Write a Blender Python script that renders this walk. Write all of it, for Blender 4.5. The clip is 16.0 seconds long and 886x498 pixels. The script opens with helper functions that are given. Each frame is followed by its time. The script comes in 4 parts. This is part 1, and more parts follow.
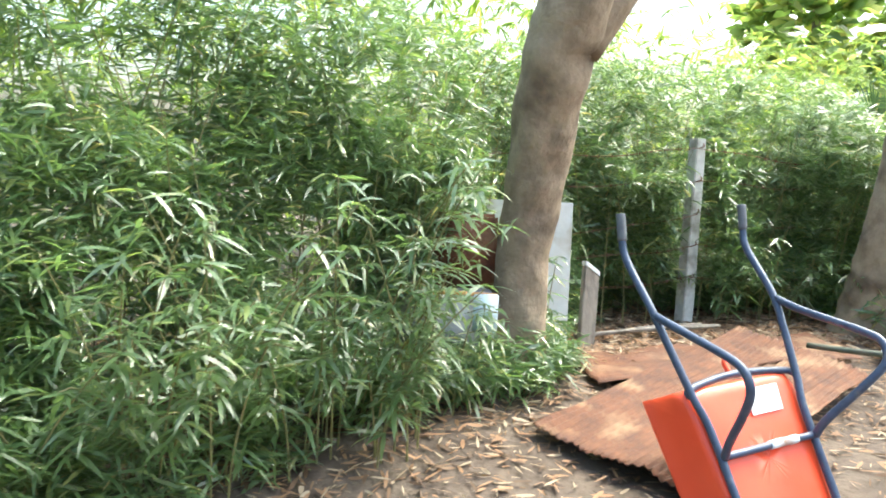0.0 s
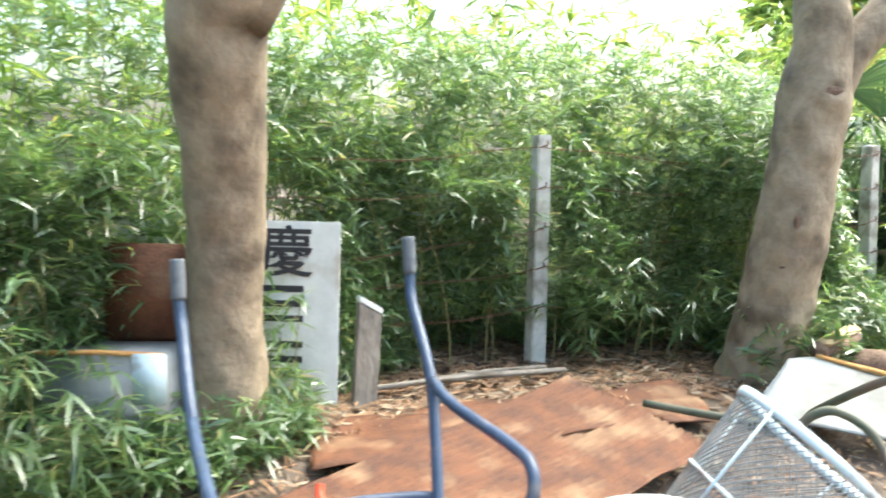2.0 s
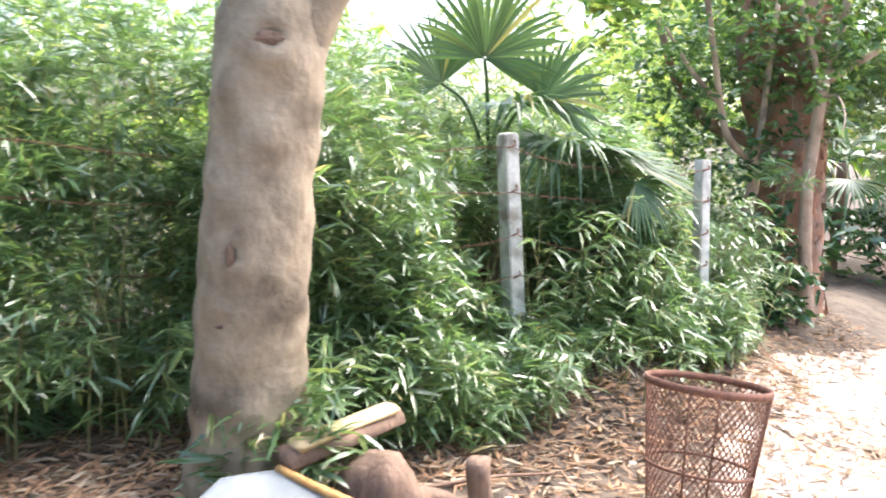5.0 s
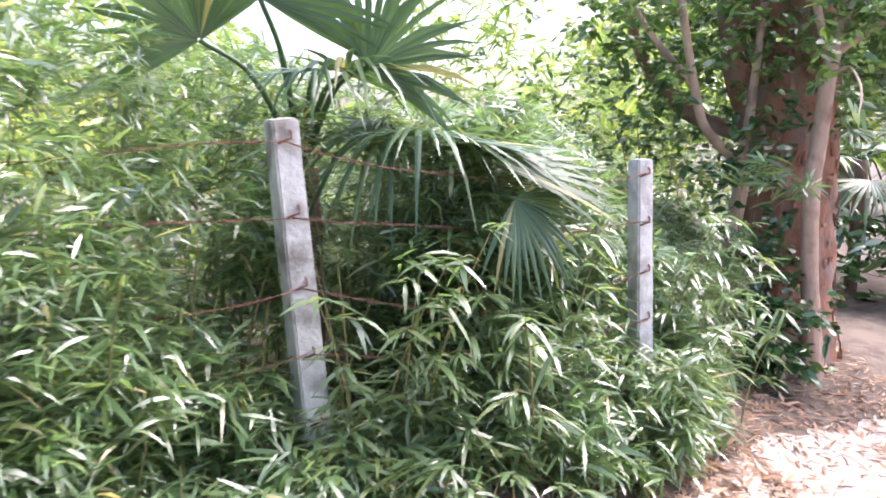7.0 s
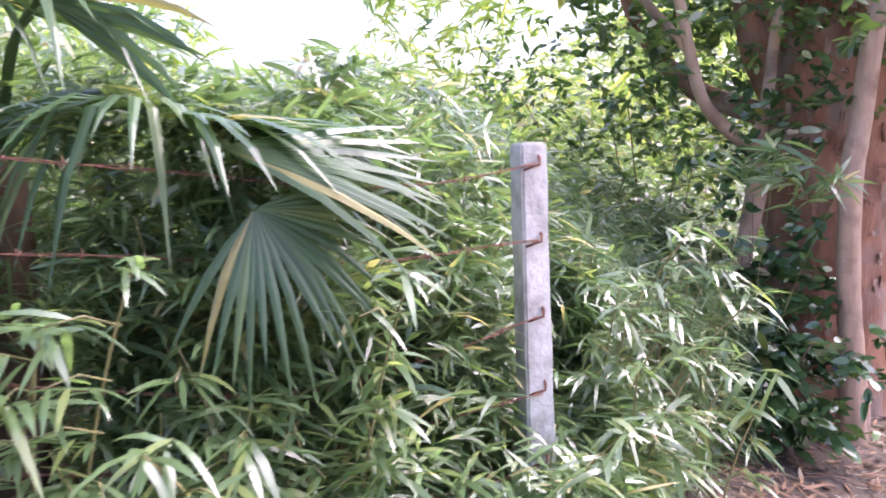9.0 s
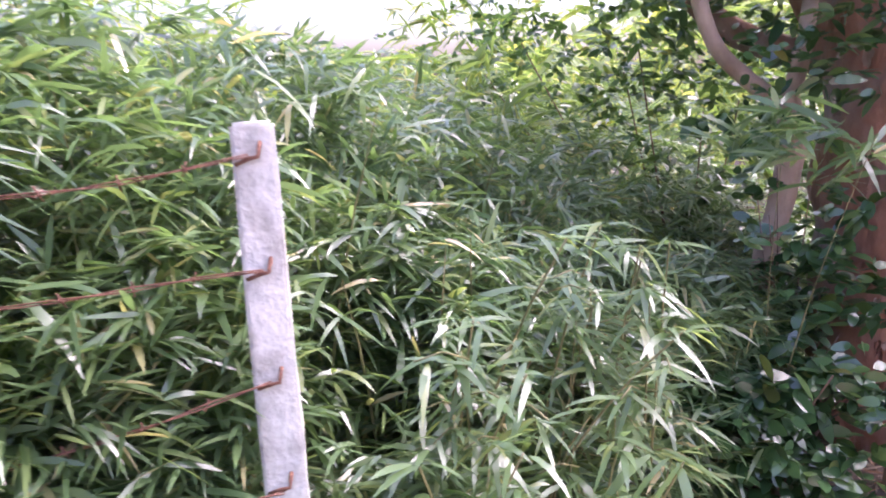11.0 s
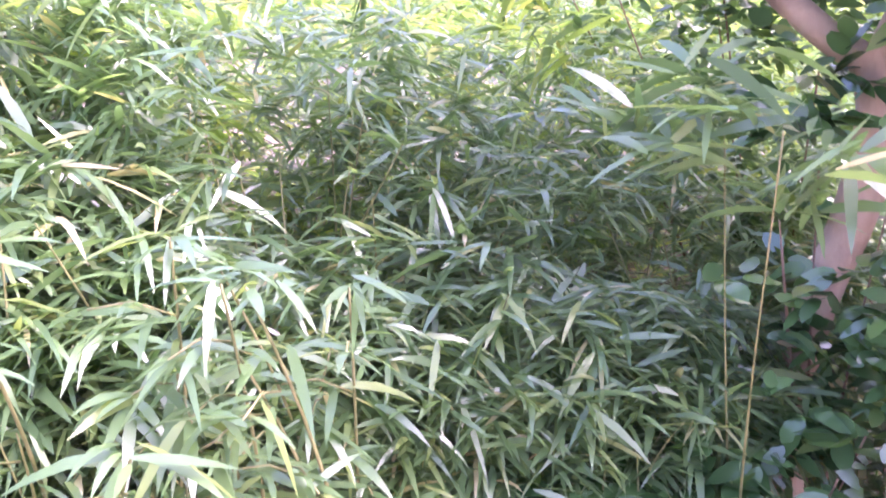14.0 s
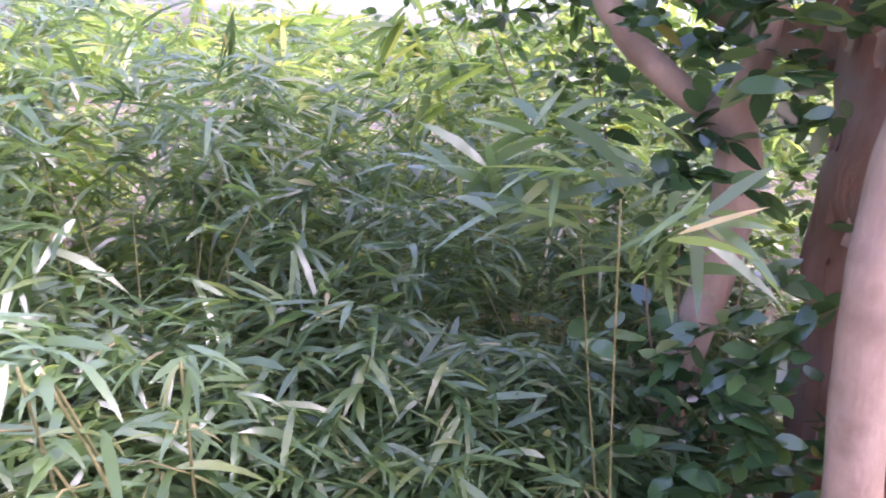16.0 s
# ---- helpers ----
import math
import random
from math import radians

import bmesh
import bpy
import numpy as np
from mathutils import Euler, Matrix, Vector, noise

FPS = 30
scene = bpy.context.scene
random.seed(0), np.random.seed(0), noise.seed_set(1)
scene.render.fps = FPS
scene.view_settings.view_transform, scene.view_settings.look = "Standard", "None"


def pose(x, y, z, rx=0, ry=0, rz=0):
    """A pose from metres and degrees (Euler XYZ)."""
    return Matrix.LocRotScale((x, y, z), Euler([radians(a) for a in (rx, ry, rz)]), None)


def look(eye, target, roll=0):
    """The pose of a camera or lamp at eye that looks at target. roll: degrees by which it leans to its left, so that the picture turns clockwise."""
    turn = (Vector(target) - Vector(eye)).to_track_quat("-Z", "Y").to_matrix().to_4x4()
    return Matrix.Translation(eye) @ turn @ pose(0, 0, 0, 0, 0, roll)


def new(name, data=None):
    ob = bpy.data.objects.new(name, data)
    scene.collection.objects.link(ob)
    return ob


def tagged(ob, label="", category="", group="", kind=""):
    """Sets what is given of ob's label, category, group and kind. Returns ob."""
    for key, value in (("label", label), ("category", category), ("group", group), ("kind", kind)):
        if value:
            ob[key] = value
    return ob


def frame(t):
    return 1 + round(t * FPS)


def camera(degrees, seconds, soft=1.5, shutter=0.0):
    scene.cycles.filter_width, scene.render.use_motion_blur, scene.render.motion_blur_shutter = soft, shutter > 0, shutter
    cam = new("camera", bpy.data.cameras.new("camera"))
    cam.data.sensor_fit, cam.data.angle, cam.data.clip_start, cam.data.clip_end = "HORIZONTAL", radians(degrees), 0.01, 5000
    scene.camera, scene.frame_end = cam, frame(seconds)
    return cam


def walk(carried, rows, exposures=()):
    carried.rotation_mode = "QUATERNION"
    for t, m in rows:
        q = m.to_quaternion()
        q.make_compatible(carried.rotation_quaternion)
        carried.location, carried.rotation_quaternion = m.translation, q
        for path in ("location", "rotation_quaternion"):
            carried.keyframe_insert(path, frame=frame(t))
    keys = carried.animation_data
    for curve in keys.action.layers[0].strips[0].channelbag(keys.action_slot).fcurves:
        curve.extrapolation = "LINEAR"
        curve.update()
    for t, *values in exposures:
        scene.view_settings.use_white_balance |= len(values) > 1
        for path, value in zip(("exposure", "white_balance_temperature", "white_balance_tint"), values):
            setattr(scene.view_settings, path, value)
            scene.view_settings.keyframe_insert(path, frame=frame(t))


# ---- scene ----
EXPO = [(0, 2.32, 6410, 0), (3, 2.28, 6310, 0), (4, 2.42, 6260, 4), (5.5, 2.3, 6160, 14), (8, 2.2, 5960, 32), (11, 2.15, 5910, 42), (12, 2.48, 5860, 44), (13, 3.0, 5910, 44), (13.6, 3.3, 5910, 50), (14.2, 3.05, 5860, 51), (15, 2.4, 5860, 50), (16, 2.5, 5860, 48)]
cam = camera(58.0, 16.0, soft=1.8, shutter=0.3)
walk(cam, [
    (0, pose(-1.054, 0.132, 1.319, 82.87, -2.77, -9.34)),
    (0.5, pose(-0.594, 0.334, 1.368, 83.01, -1.52, -6.63)),
    (0.8, pose(-0.332, 0.477, 1.398, 82.56, -0.72, -7.24)),
    (1, pose(-0.151, 0.572, 1.405, 82.61, -0.63, -7.75)),
    (1.2, pose(0.030, 0.669, 1.411, 82.67, -0.53, -7.50)),
    (1.5, pose(0.314, 0.827, 1.419, 82.61, -0.53, -6.61)),
    (1.8, pose(0.610, 0.988, 1.422, 82.76, -0.91, -5.63)),
    (2, pose(0.796, 1.083, 1.426, 82.51, -1.47, -6.24)),
    (2.3, pose(1.058, 1.204, 1.445, 82.97, -2.14, -10.39)),
    (2.5, pose(1.238, 1.311, 1.429, 83.10, -2.55, -11.69)),
    (3, pose(1.653, 1.537, 1.440, 83.28, -2.71, -9.14)),
    (3.5, pose(2.080, 1.795, 1.446, 82.57, -2.11, -9.18)),
    (4, pose(2.530, 2.009, 1.435, 82.19, -1.92, -10.65)),
    (4.2, pose(2.715, 2.142, 1.432, 81.69, -1.89, -10.74)),
    (4.5, pose(3.002, 2.244, 1.453, 82.03, -2.37, -9.87)),
    (5, pose(3.415, 2.548, 1.469, 81.99, -1.95, -13.14)),
    (5.2, pose(3.585, 2.675, 1.463, 81.95, -1.05, -13.45)),
    (7.3, pose(5.004, 4.403, 1.447, 82.02, -1.32, -11.78)),
    (7.5, pose(5.121, 4.523, 1.437, 82.15, -1.07, -12.15)),
    (8, pose(5.408, 4.812, 1.398, 81.73, 0.35, -12.21)),
    (8.5, pose(5.674, 5.030, 1.400, 81.56, -1.18, -7.36)),
    (8.7, pose(5.787, 5.141, 1.385, 82.03, -0.76, -7.01)),
    (10.8, pose(6.848, 5.987, 1.450, 79.00, 0.93, 0.91)),
    (11, pose(6.925, 6.075, 1.433, 78.41, 0.97, 2.61)),
    (11.5, pose(7.163, 6.309, 1.397, 75.35, 0.90, -0.00)),
    (11.8, pose(7.411, 6.335, 1.396, 75.16, 0.74, 2.07)),
    (12, pose(7.558, 6.401, 1.401, 74.72, 0.59, 4.12)),
    (12.5, pose(7.805, 6.658, 1.402, 73.91, -0.66, 8.58)),
    (13, pose(8.057, 6.908, 1.388, 73.38, -1.47, 12.12)),
    (13.3, pose(8.170, 7.092, 1.402, 72.26, -1.40, 17.38)),
    (13.5, pose(8.201, 7.168, 1.385, 72.42, -1.64, 22.46)),
    (14, pose(8.179, 7.295, 1.409, 73.85, -1.81, 26.28)),
    (14.5, pose(8.120, 7.330, 1.455, 78.05, -3.44, 27.09)),
    (15, pose(8.122, 7.361, 1.448, 78.44, -3.14, 26.69)),
    (15.5, pose(8.174, 7.395, 1.427, 76.73, -3.77, 23.58)),
    (16, pose(8.243, 7.420, 1.441, 76.82, -2.94, 19.71)),
], exposures=EXPO)

# world: hazy bright sky, wide soft sun
world = bpy.data.worlds.new("sky")
scene.world = world
world.use_nodes = True
wn = world.node_tree
sky = wn.nodes.new("ShaderNodeTexSky")
sky.sky_type = "NISHITA"
sky.sun_disc = False
sky.sun_elevation = radians(58)
sky.sun_rotation = radians(67)
sky.air_density = 1.0
sky.dust_density = 5.2
wn.links.new(sky.outputs[0], wn.nodes["Background"].inputs[0])
wn.nodes["Background"].inputs[1].default_value = 0.15
sun_data = bpy.data.lights.new("sun", "SUN")
sun_data.energy = 1.3
sun_data.angle = radians(40)
sun_data.color = (1.0, 0.97, 0.92)
sun = new("sun", sun_data)
sun.matrix_world = look((7.0, 3.0, 14.0), (0, 0, 0))


# ---- materials ----
def paint(name, c1, c2, scale=6.0, rough=0.7, bump=0.2, metal=0.0, stain=None, stain_scale=1.5, amount=0.5, stretch=(1, 1, 1), bump_scale=None):
    """Two-scale noise paint: fine grain between c1 and c2, broad stains over it."""
    m = bpy.data.materials.new(name)
    m.use_nodes = True
    n, l = m.node_tree.nodes, m.node_tree.links
    b = n["Principled BSDF"]
    co = n.new("ShaderNodeTexCoord")
    mp = n.new("ShaderNodeMapping")
    mp.inputs["Scale"].default_value = stretch
    l.new(co.outputs["Object"], mp.inputs[0])
    t1 = n.new("ShaderNodeTexNoise")
    t1.inputs["Scale"].default_value = scale
    t1.inputs["Detail"].default_value = 8
    t1.inputs["Roughness"].default_value = 0.65
    l.new(mp.outputs[0], t1.inputs["Vector"])
    r1 = n.new("ShaderNodeValToRGB")
    r1.color_ramp.elements[0].position, r1.color_ramp.elements[1].position = 0.3, 0.7
    r1.color_ramp.elements[0].color, r1.color_ramp.elements[1].color = (*c1, 1), (*c2, 1)
    l.new(t1.outputs["Fac"], r1.inputs[0])
    out = r1.outputs[0]
    if stain:
        t2 = n.new("ShaderNodeTexNoise")
        t2.inputs["Scale"].default_value = stain_scale
        t2.inputs["Detail"].default_value = 6
        l.new(co.outputs["Object"], t2.inputs["Vector"])
        r2 = n.new("ShaderNodeValToRGB")
        r2.color_ramp.elements[0].position, r2.color_ramp.elements[1].position = 0.62 - 0.25 * amount, 0.75 - 0.2 * amount
        l.new(t2.outputs["Fac"], r2.inputs[0])
        mx = n.new("ShaderNodeMix")
        mx.data_type = "RGBA"
        l.new(r2.outputs[0], mx.inputs[0])
        l.new(out, mx.inputs[6])
        mx.inputs[7].default_value = (*stain, 1)
        out = mx.outputs[2]
    l.new(out, b.inputs["Base Color"])
    b.inputs["Roughness"].default_value = rough
    b.inputs["Metallic"].default_value = metal
    if bump:
        bp = n.new("ShaderNodeBump")
        bp.inputs["Strength"].default_value = bump
        bp.inputs["Distance"].default_value = 0.02
        t3 = n.new("ShaderNodeTexNoise")
        t3.inputs["Scale"].default_value = bump_scale or scale * 3
        t3.inputs["Detail"].default_value = 6
        l.new(mp.outputs[0], t3.inputs["Vector"])
        l.new(t3.outputs["Fac"], bp.inputs["Height"])
        l.new(bp.outputs[0], b.inputs["Normal"])
    return m


def leaf_paint(name, dark, light, dry, dry_part=0.06, rough=0.35, clear=0.35, gloss=0.5, wax=0.0):
    """Thin leaf: diffuse, light shining through and a waxy sheen; each leaf its own green, a few dry ones."""
    m = bpy.data.materials.new(name)
    m.use_nodes = True
    n, l = m.node_tree.nodes, m.node_tree.links
    b = n["Principled BSDF"]
    geo = n.new("ShaderNodeNewGeometry")
    ramp = n.new("ShaderNodeValToRGB")
    e = ramp.color_ramp.elements
    e[0].position, e[0].color = 0.0, (*dark, 1)
    e[1].position, e[1].color = 0.75, (*light, 1)
    k = ramp.color_ramp.elements.new(1 - dry_part)
    k.color = (light[0] * 1.5, light[1] * 1.2, light[2], 1)
    k = ramp.color_ramp.elements.new(1.0)
    k.color = (*dry, 1)
    l.new(geo.outputs["Random Per Island"], ramp.inputs[0])
    co = n.new("ShaderNodeTexCoord")
    t = n.new("ShaderNodeTexNoise")
    t.inputs["Scale"].default_value = 2.2
    t.inputs["Detail"].default_value = 4
    l.new(co.outputs["Object"], t.inputs["Vector"])
    hs = n.new("ShaderNodeHueSaturation")
    mr = n.new("ShaderNodeMapRange")
    mr.inputs["To Min"].default_value, mr.inputs["To Max"].default_value = 0.65, 1.4
    l.new(t.outputs["Fac"], mr.inputs["Value"])
    l.new(mr.outputs[0], hs.inputs["Value"])
    l.new(ramp.outputs[0], hs.inputs["Color"])
    l.new(hs.outputs[0], b.inputs["Base Color"])
    b.inputs["Roughness"].default_value = rough
    b.inputs["Specular IOR Level"].default_value = gloss
    b.inputs["Coat Weight"].default_value = wax
    b.inputs["Coat Roughness"].default_value = 0.28
    tr = n.new("ShaderNodeBsdfTranslucent")
    tint = n.new("ShaderNodeMix")
    tint.data_type, tint.blend_type = "RGBA", "MULTIPLY"
    tint.inputs[0].default_value = 1.0
    tint.inputs[7].default_value = (1.5, 1.5, 0.85, 1)
    l.new(hs.outputs[0], tint.inputs[6])
    l.new(tint.outputs[2], tr.inputs["Color"])
    mix = n.new("ShaderNodeMixShader")
    mix.inputs[0].default_value = clear
    l.new(b.outputs[0], mix.inputs[1])
    l.new(tr.outputs[0], mix.inputs[2])
    l.new(mix.outputs[0], n["Material Output"].inputs["Surface"])
    return m


M_BAMBOO = leaf_paint("bamboo_leaf", (0.085, 0.15, 0.066), (0.15, 0.24, 0.105), (0.5, 0.42, 0.25), 0.05, 0.3, 0.45, 1.0, 0.6)
# bamboo green made paler and yellower: sunlight on far foliage, put into the colour
M_FAR_SUNLIT = leaf_paint("sunlit_far_leaf", (0.15, 0.24, 0.075), (0.27, 0.36, 0.13), (0.4, 0.36, 0.15), 0.05, 0.45, 0.5, 0.4)
M_BROAD = leaf_paint("broad_leaf", (0.03, 0.075, 0.028), (0.07, 0.15, 0.05), (0.2, 0.2, 0.05), 0.03, 0.18, 0.18, 0.8, 0.4)
M_CANOPY = leaf_paint("canopy_leaf", (0.045, 0.095, 0.035), (0.10, 0.18, 0.06), (0.3, 0.3, 0.1), 0.03, 0.28, 0.42, 0.8)
M_PALM = leaf_paint("palm_leaf", (0.045, 0.09, 0.035), (0.08, 0.145, 0.058), (0.3, 0.26, 0.1), 0.04, 0.3, 0.3, 0.6)
M_YOUNG = leaf_paint("young_leaf", (0.10, 0.18, 0.06), (0.16, 0.26, 0.09), (0.17, 0.27, 0.09), 0.05, 0.3, 0.4, 0.6)
M_LITTER = leaf_paint("dry_leaf", (0.11, 0.075, 0.052), (0.26, 0.19, 0.13), (0.43, 0.35, 0.25), 0.3, 0.7, 0.1, 0.3)
M_CULM = paint("bamboo_culm", (0.12, 0.13, 0.04), (0.3, 0.26, 0.12), 12, 0.5, 0.1)
M_GROUND = paint("earth", (0.055, 0.04, 0.03), (0.16, 0.12, 0.09), 9, 0.95, 0.8, stain=(0.15, 0.115, 0.085), stain_scale=2.3, amount=0.5)
M_PATH = paint("pale_path", (0.42, 0.34, 0.28), (0.6, 0.52, 0.45), 30, 0.9, 0.5, stain=(0.3, 0.22, 0.16), stain_scale=1.4, amount=0.35)
M_CONCRETE = paint("weathered_concrete", (0.47, 0.465, 0.42), (0.66, 0.655, 0.60), 18, 0.9, 0.3, stain=(0.24, 0.22, 0.18), stain_scale=5, amount=0.4)
M_BARK = paint("smooth_bark", (0.235, 0.18, 0.12), (0.385, 0.30, 0.205), 9, 0.85, 0.6, stain=(0.14, 0.105, 0.07), stain_scale=3.4, amount=0.5, stretch=(1, 1, 0.9), bump_scale=22)
M_BARK_RED = paint("red_bark", (0.19, 0.088, 0.05), (0.37, 0.19, 0.115), 7, 0.85, 0.8, stain=(0.27, 0.20, 0.16), stain_scale=3.0, amount=0.55, stretch=(1, 1, 0.45), bump_scale=24)
M_BARK_PALE = paint("pale_bark", (0.33, 0.22, 0.15), (0.5, 0.37, 0.27), 8, 0.8, 0.35, stain=(0.22, 0.15, 0.10), stain_scale=4, amount=0.3, stretch=(1, 1, 0.5), bump_scale=40)
M_RUST = paint("rusted_iron", (0.06, 0.022, 0.011), (0.19, 0.07, 0.026), 7, 0.75, 0.5, stain=(0.27, 0.16, 0.085), stain_scale=3.2, amount=0.4, bump_scale=60)
M_WIRE = paint("rusty_wire", (0.10, 0.045, 0.03), (0.22, 0.10, 0.06), 40, 0.85, 0.3)
M_ORANGE = paint("orange_enamel", (0.78, 0.075, 0.025), (0.86, 0.095, 0.035), 3, 0.32, 0.05, stain=(0.75, 0.07, 0.02), stain_scale=4, amount=0.2)
M_BLUE = paint("navy_paint", (0.03, 0.05, 0.09), (0.06, 0.085, 0.14), 20, 0.35, 0.1, stain=(0.12, 0.12, 0.13), stain_scale=14, amount=0.1)
M_GRIP = paint("grey_rubber", (0.09, 0.10, 0.11), (0.14, 0.15, 0.16), 40, 0.7, 0.1)
M_WHITE = paint("white_paint", (0.62, 0.64, 0.62), (0.8, 0.82, 0.8), 6, 0.55, 0.1, stain=(0.45, 0.42, 0.33), stain_scale=3.5, amount=0.3)
M_PANEL = paint("chalky_white_paint", (0.19, 0.205, 0.21), (0.29, 0.305, 0.305), 7, 0.6, 0.15, stain=(0.13, 0.13, 0.12), stain_scale=4.5, amount=0.5)
M_ICE = paint("pale_blue_paint", (0.55, 0.68, 0.72), (0.72, 0.82, 0.85), 9, 0.5, 0.15, stain=(0.25, 0.13, 0.08), stain_scale=7, amount=0.25)
M_ZINC = paint("galvanised_sheet", (0.20, 0.215, 0.22), (0.31, 0.325, 0.325), 8, 0.6, 0.15, metal=0.15, stain=(0.24, 0.2, 0.15), stain_scale=3, amount=0.3)
M_BLACK = paint("black_letter", (0.02, 0.02, 0.025), (0.04, 0.04, 0.05), 20, 0.6, 0)
M_GREEN = paint("green_plastic", (0.06, 0.3, 0.12), (0.10, 0.42, 0.18), 5, 0.45, 0.05, stain=(0.2, 0.25, 0.15), stain_scale=5, amount=0.2)
M_HOSE = paint("faded_hose", (0.05, 0.07, 0.045), (0.16, 0.15, 0.10), 10, 0.6, 0.15, stain=(0.18, 0.10, 0.08), stain_scale=3, amount=0.5)
M_WOOD = paint("dead_wood", (0.10, 0.06, 0.04), (0.25, 0.16, 0.11), 6, 0.9, 0.8, stretch=(1, 1, 0.4), bump_scale=25)
M_GREYWOOD = paint("weathered_timber", (0.17, 0.145, 0.12), (0.34, 0.30, 0.25), 7, 0.9, 0.7, stain=(0.12, 0.10, 0.075), stain_scale=5, amount=0.4, stretch=(1, 1, 0.4), bump_scale=30)
M_CUTWOOD = paint("cut_wood", (0.45, 0.32, 0.17), (0.62, 0.46, 0.26), 6, 0.85, 0.4)
M_ORANGE_RUST = paint("orange_foam", (0.42, 0.19, 0.05), (0.58, 0.34, 0.13), 18, 0.9, 0.5)


# ---- mesh helpers ----
def mesh_of(name, verts, faces, mat, smooth=True):
    me = bpy.data.meshes.new(name)
    me.from_pydata([tuple(v) for v in verts], [], [tuple(int(i) for i in f) for f in faces])
    me.materials.append(mat)
    if smooth:
        me.polygons.foreach_set("use_smooth", [True] * len(me.polygons))
    me.update()
    return me


def part(name, me, parent, label=""):
    ob = new(name, me)
    ob.parent = parent
    if label:
        tagged(ob, label)
    return ob


def thing(name, label, category, at=(0, 0, 0), group="", kind=""):
    return tagged(pinned(new(name), at), label, category, group, kind)


def pinned(ob, at):
    ob.location = at
    return ob


def tube(points, radii, sides=8, rough=0.0, seed=0, cap=True, lobes=0.0):
    """Vertices and faces of a tube along points, its radius varied by noise."""
    pts = [Vector(p) for p in points]
    n = len(pts)
    if not hasattr(radii, "__len__"):
        radii = [radii] * n
    verts, faces = [], []
    side = None
    for i, p in enumerate(pts):
        d = (pts[min(i + 1, n - 1)] - pts[max(i - 1, 0)]).normalized()
        if side is None:
            side = d.orthogonal().normalized()
        side = (side - d * side.dot(d)).normalized()
        other = d.cross(side)
        for k in range(sides):
            a = 2 * math.pi * k / sides
            r = radii[i]
            if rough:
                r *= 1 + rough * noise.noise(Vector((math.cos(a) * 1.3 + seed, math.sin(a) * 1.3, p.z * 2.2 + i * 0.11)))
            if lobes:
                r *= 1 + lobes * math.sin(3 * a + seed)
            verts.append(p + (side * math.cos(a) + other * math.sin(a)) * r)
    for i in range(n - 1):
        for k in range(sides):
            k2 = (k + 1) % sides
            faces.append((i * sides + k, i * sides + k2, (i + 1) * sides + k2, (i + 1) * sides + k))
    if cap:
        faces.append(tuple(range(sides - 1, -1, -1)))
        faces.append(tuple(range((n - 1) * sides, n * sides)))
    return verts, faces


def curve_points(ctrl, steps=8, closed=False):
    """Catmull-Rom points through the given ones."""
    c = [Vector(p) for p in ctrl]
    out = []
    n = len(c)
    spans = n if closed else n - 1
    for i in range(spans):
        p0 = c[(i - 1) % n] if closed or i > 0 else c[0] * 2 - c[1]
        p1, p2 = c[i], c[(i + 1) % n]
        p3 = c[(i + 2) % n] if closed or i + 2 < n else c[-1] * 2 - c[-2]
        for s in range(steps):
            t = s / steps
            out.append(0.5 * (2 * p1 + (p2 - p0) * t + (2 * p0 - 5 * p1 + 4 * p2 - p3) * t * t + (3 * p1 - p0 - 3 * p2 + p3) * t ** 3))
    out.append(c[0] if closed else c[-1])
    return out


def joined(pieces):
    verts, faces = [], []
    for v, f in pieces:
        o = len(verts)
        verts += list(v)
        faces += [tuple(i + o for i in q) for q in f]
    return verts, faces


def box_piece(lo, hi, bevel=0.006, turn=None):
    bm = bmesh.new()
    bmesh.ops.create_cube(bm, size=1)
    s = Vector(hi) - Vector(lo)
    c = (Vector(hi) + Vector(lo)) / 2
    for v in bm.verts:
        v.co = Vector((v.co.x * s.x, v.co.y * s.y, v.co.z * s.z)) + c
    if bevel:
        bmesh.ops.bevel(bm, geom=bm.edges[:], offset=bevel, segments=2, affect="EDGES")
    if turn is not None:
        bmesh.ops.transform(bm, matrix=turn, verts=bm.verts)
    bm.verts.ensure_lookup_table()
    out = ([v.co.copy() for v in bm.verts], [[v.index for v in f.verts] for f in bm.faces])
    bm.free()
    return out


rng = np.random.default_rng(7)


def unit(a):
    return a / np.maximum(np.linalg.norm(a, axis=-1, keepdims=True), 1e-9)


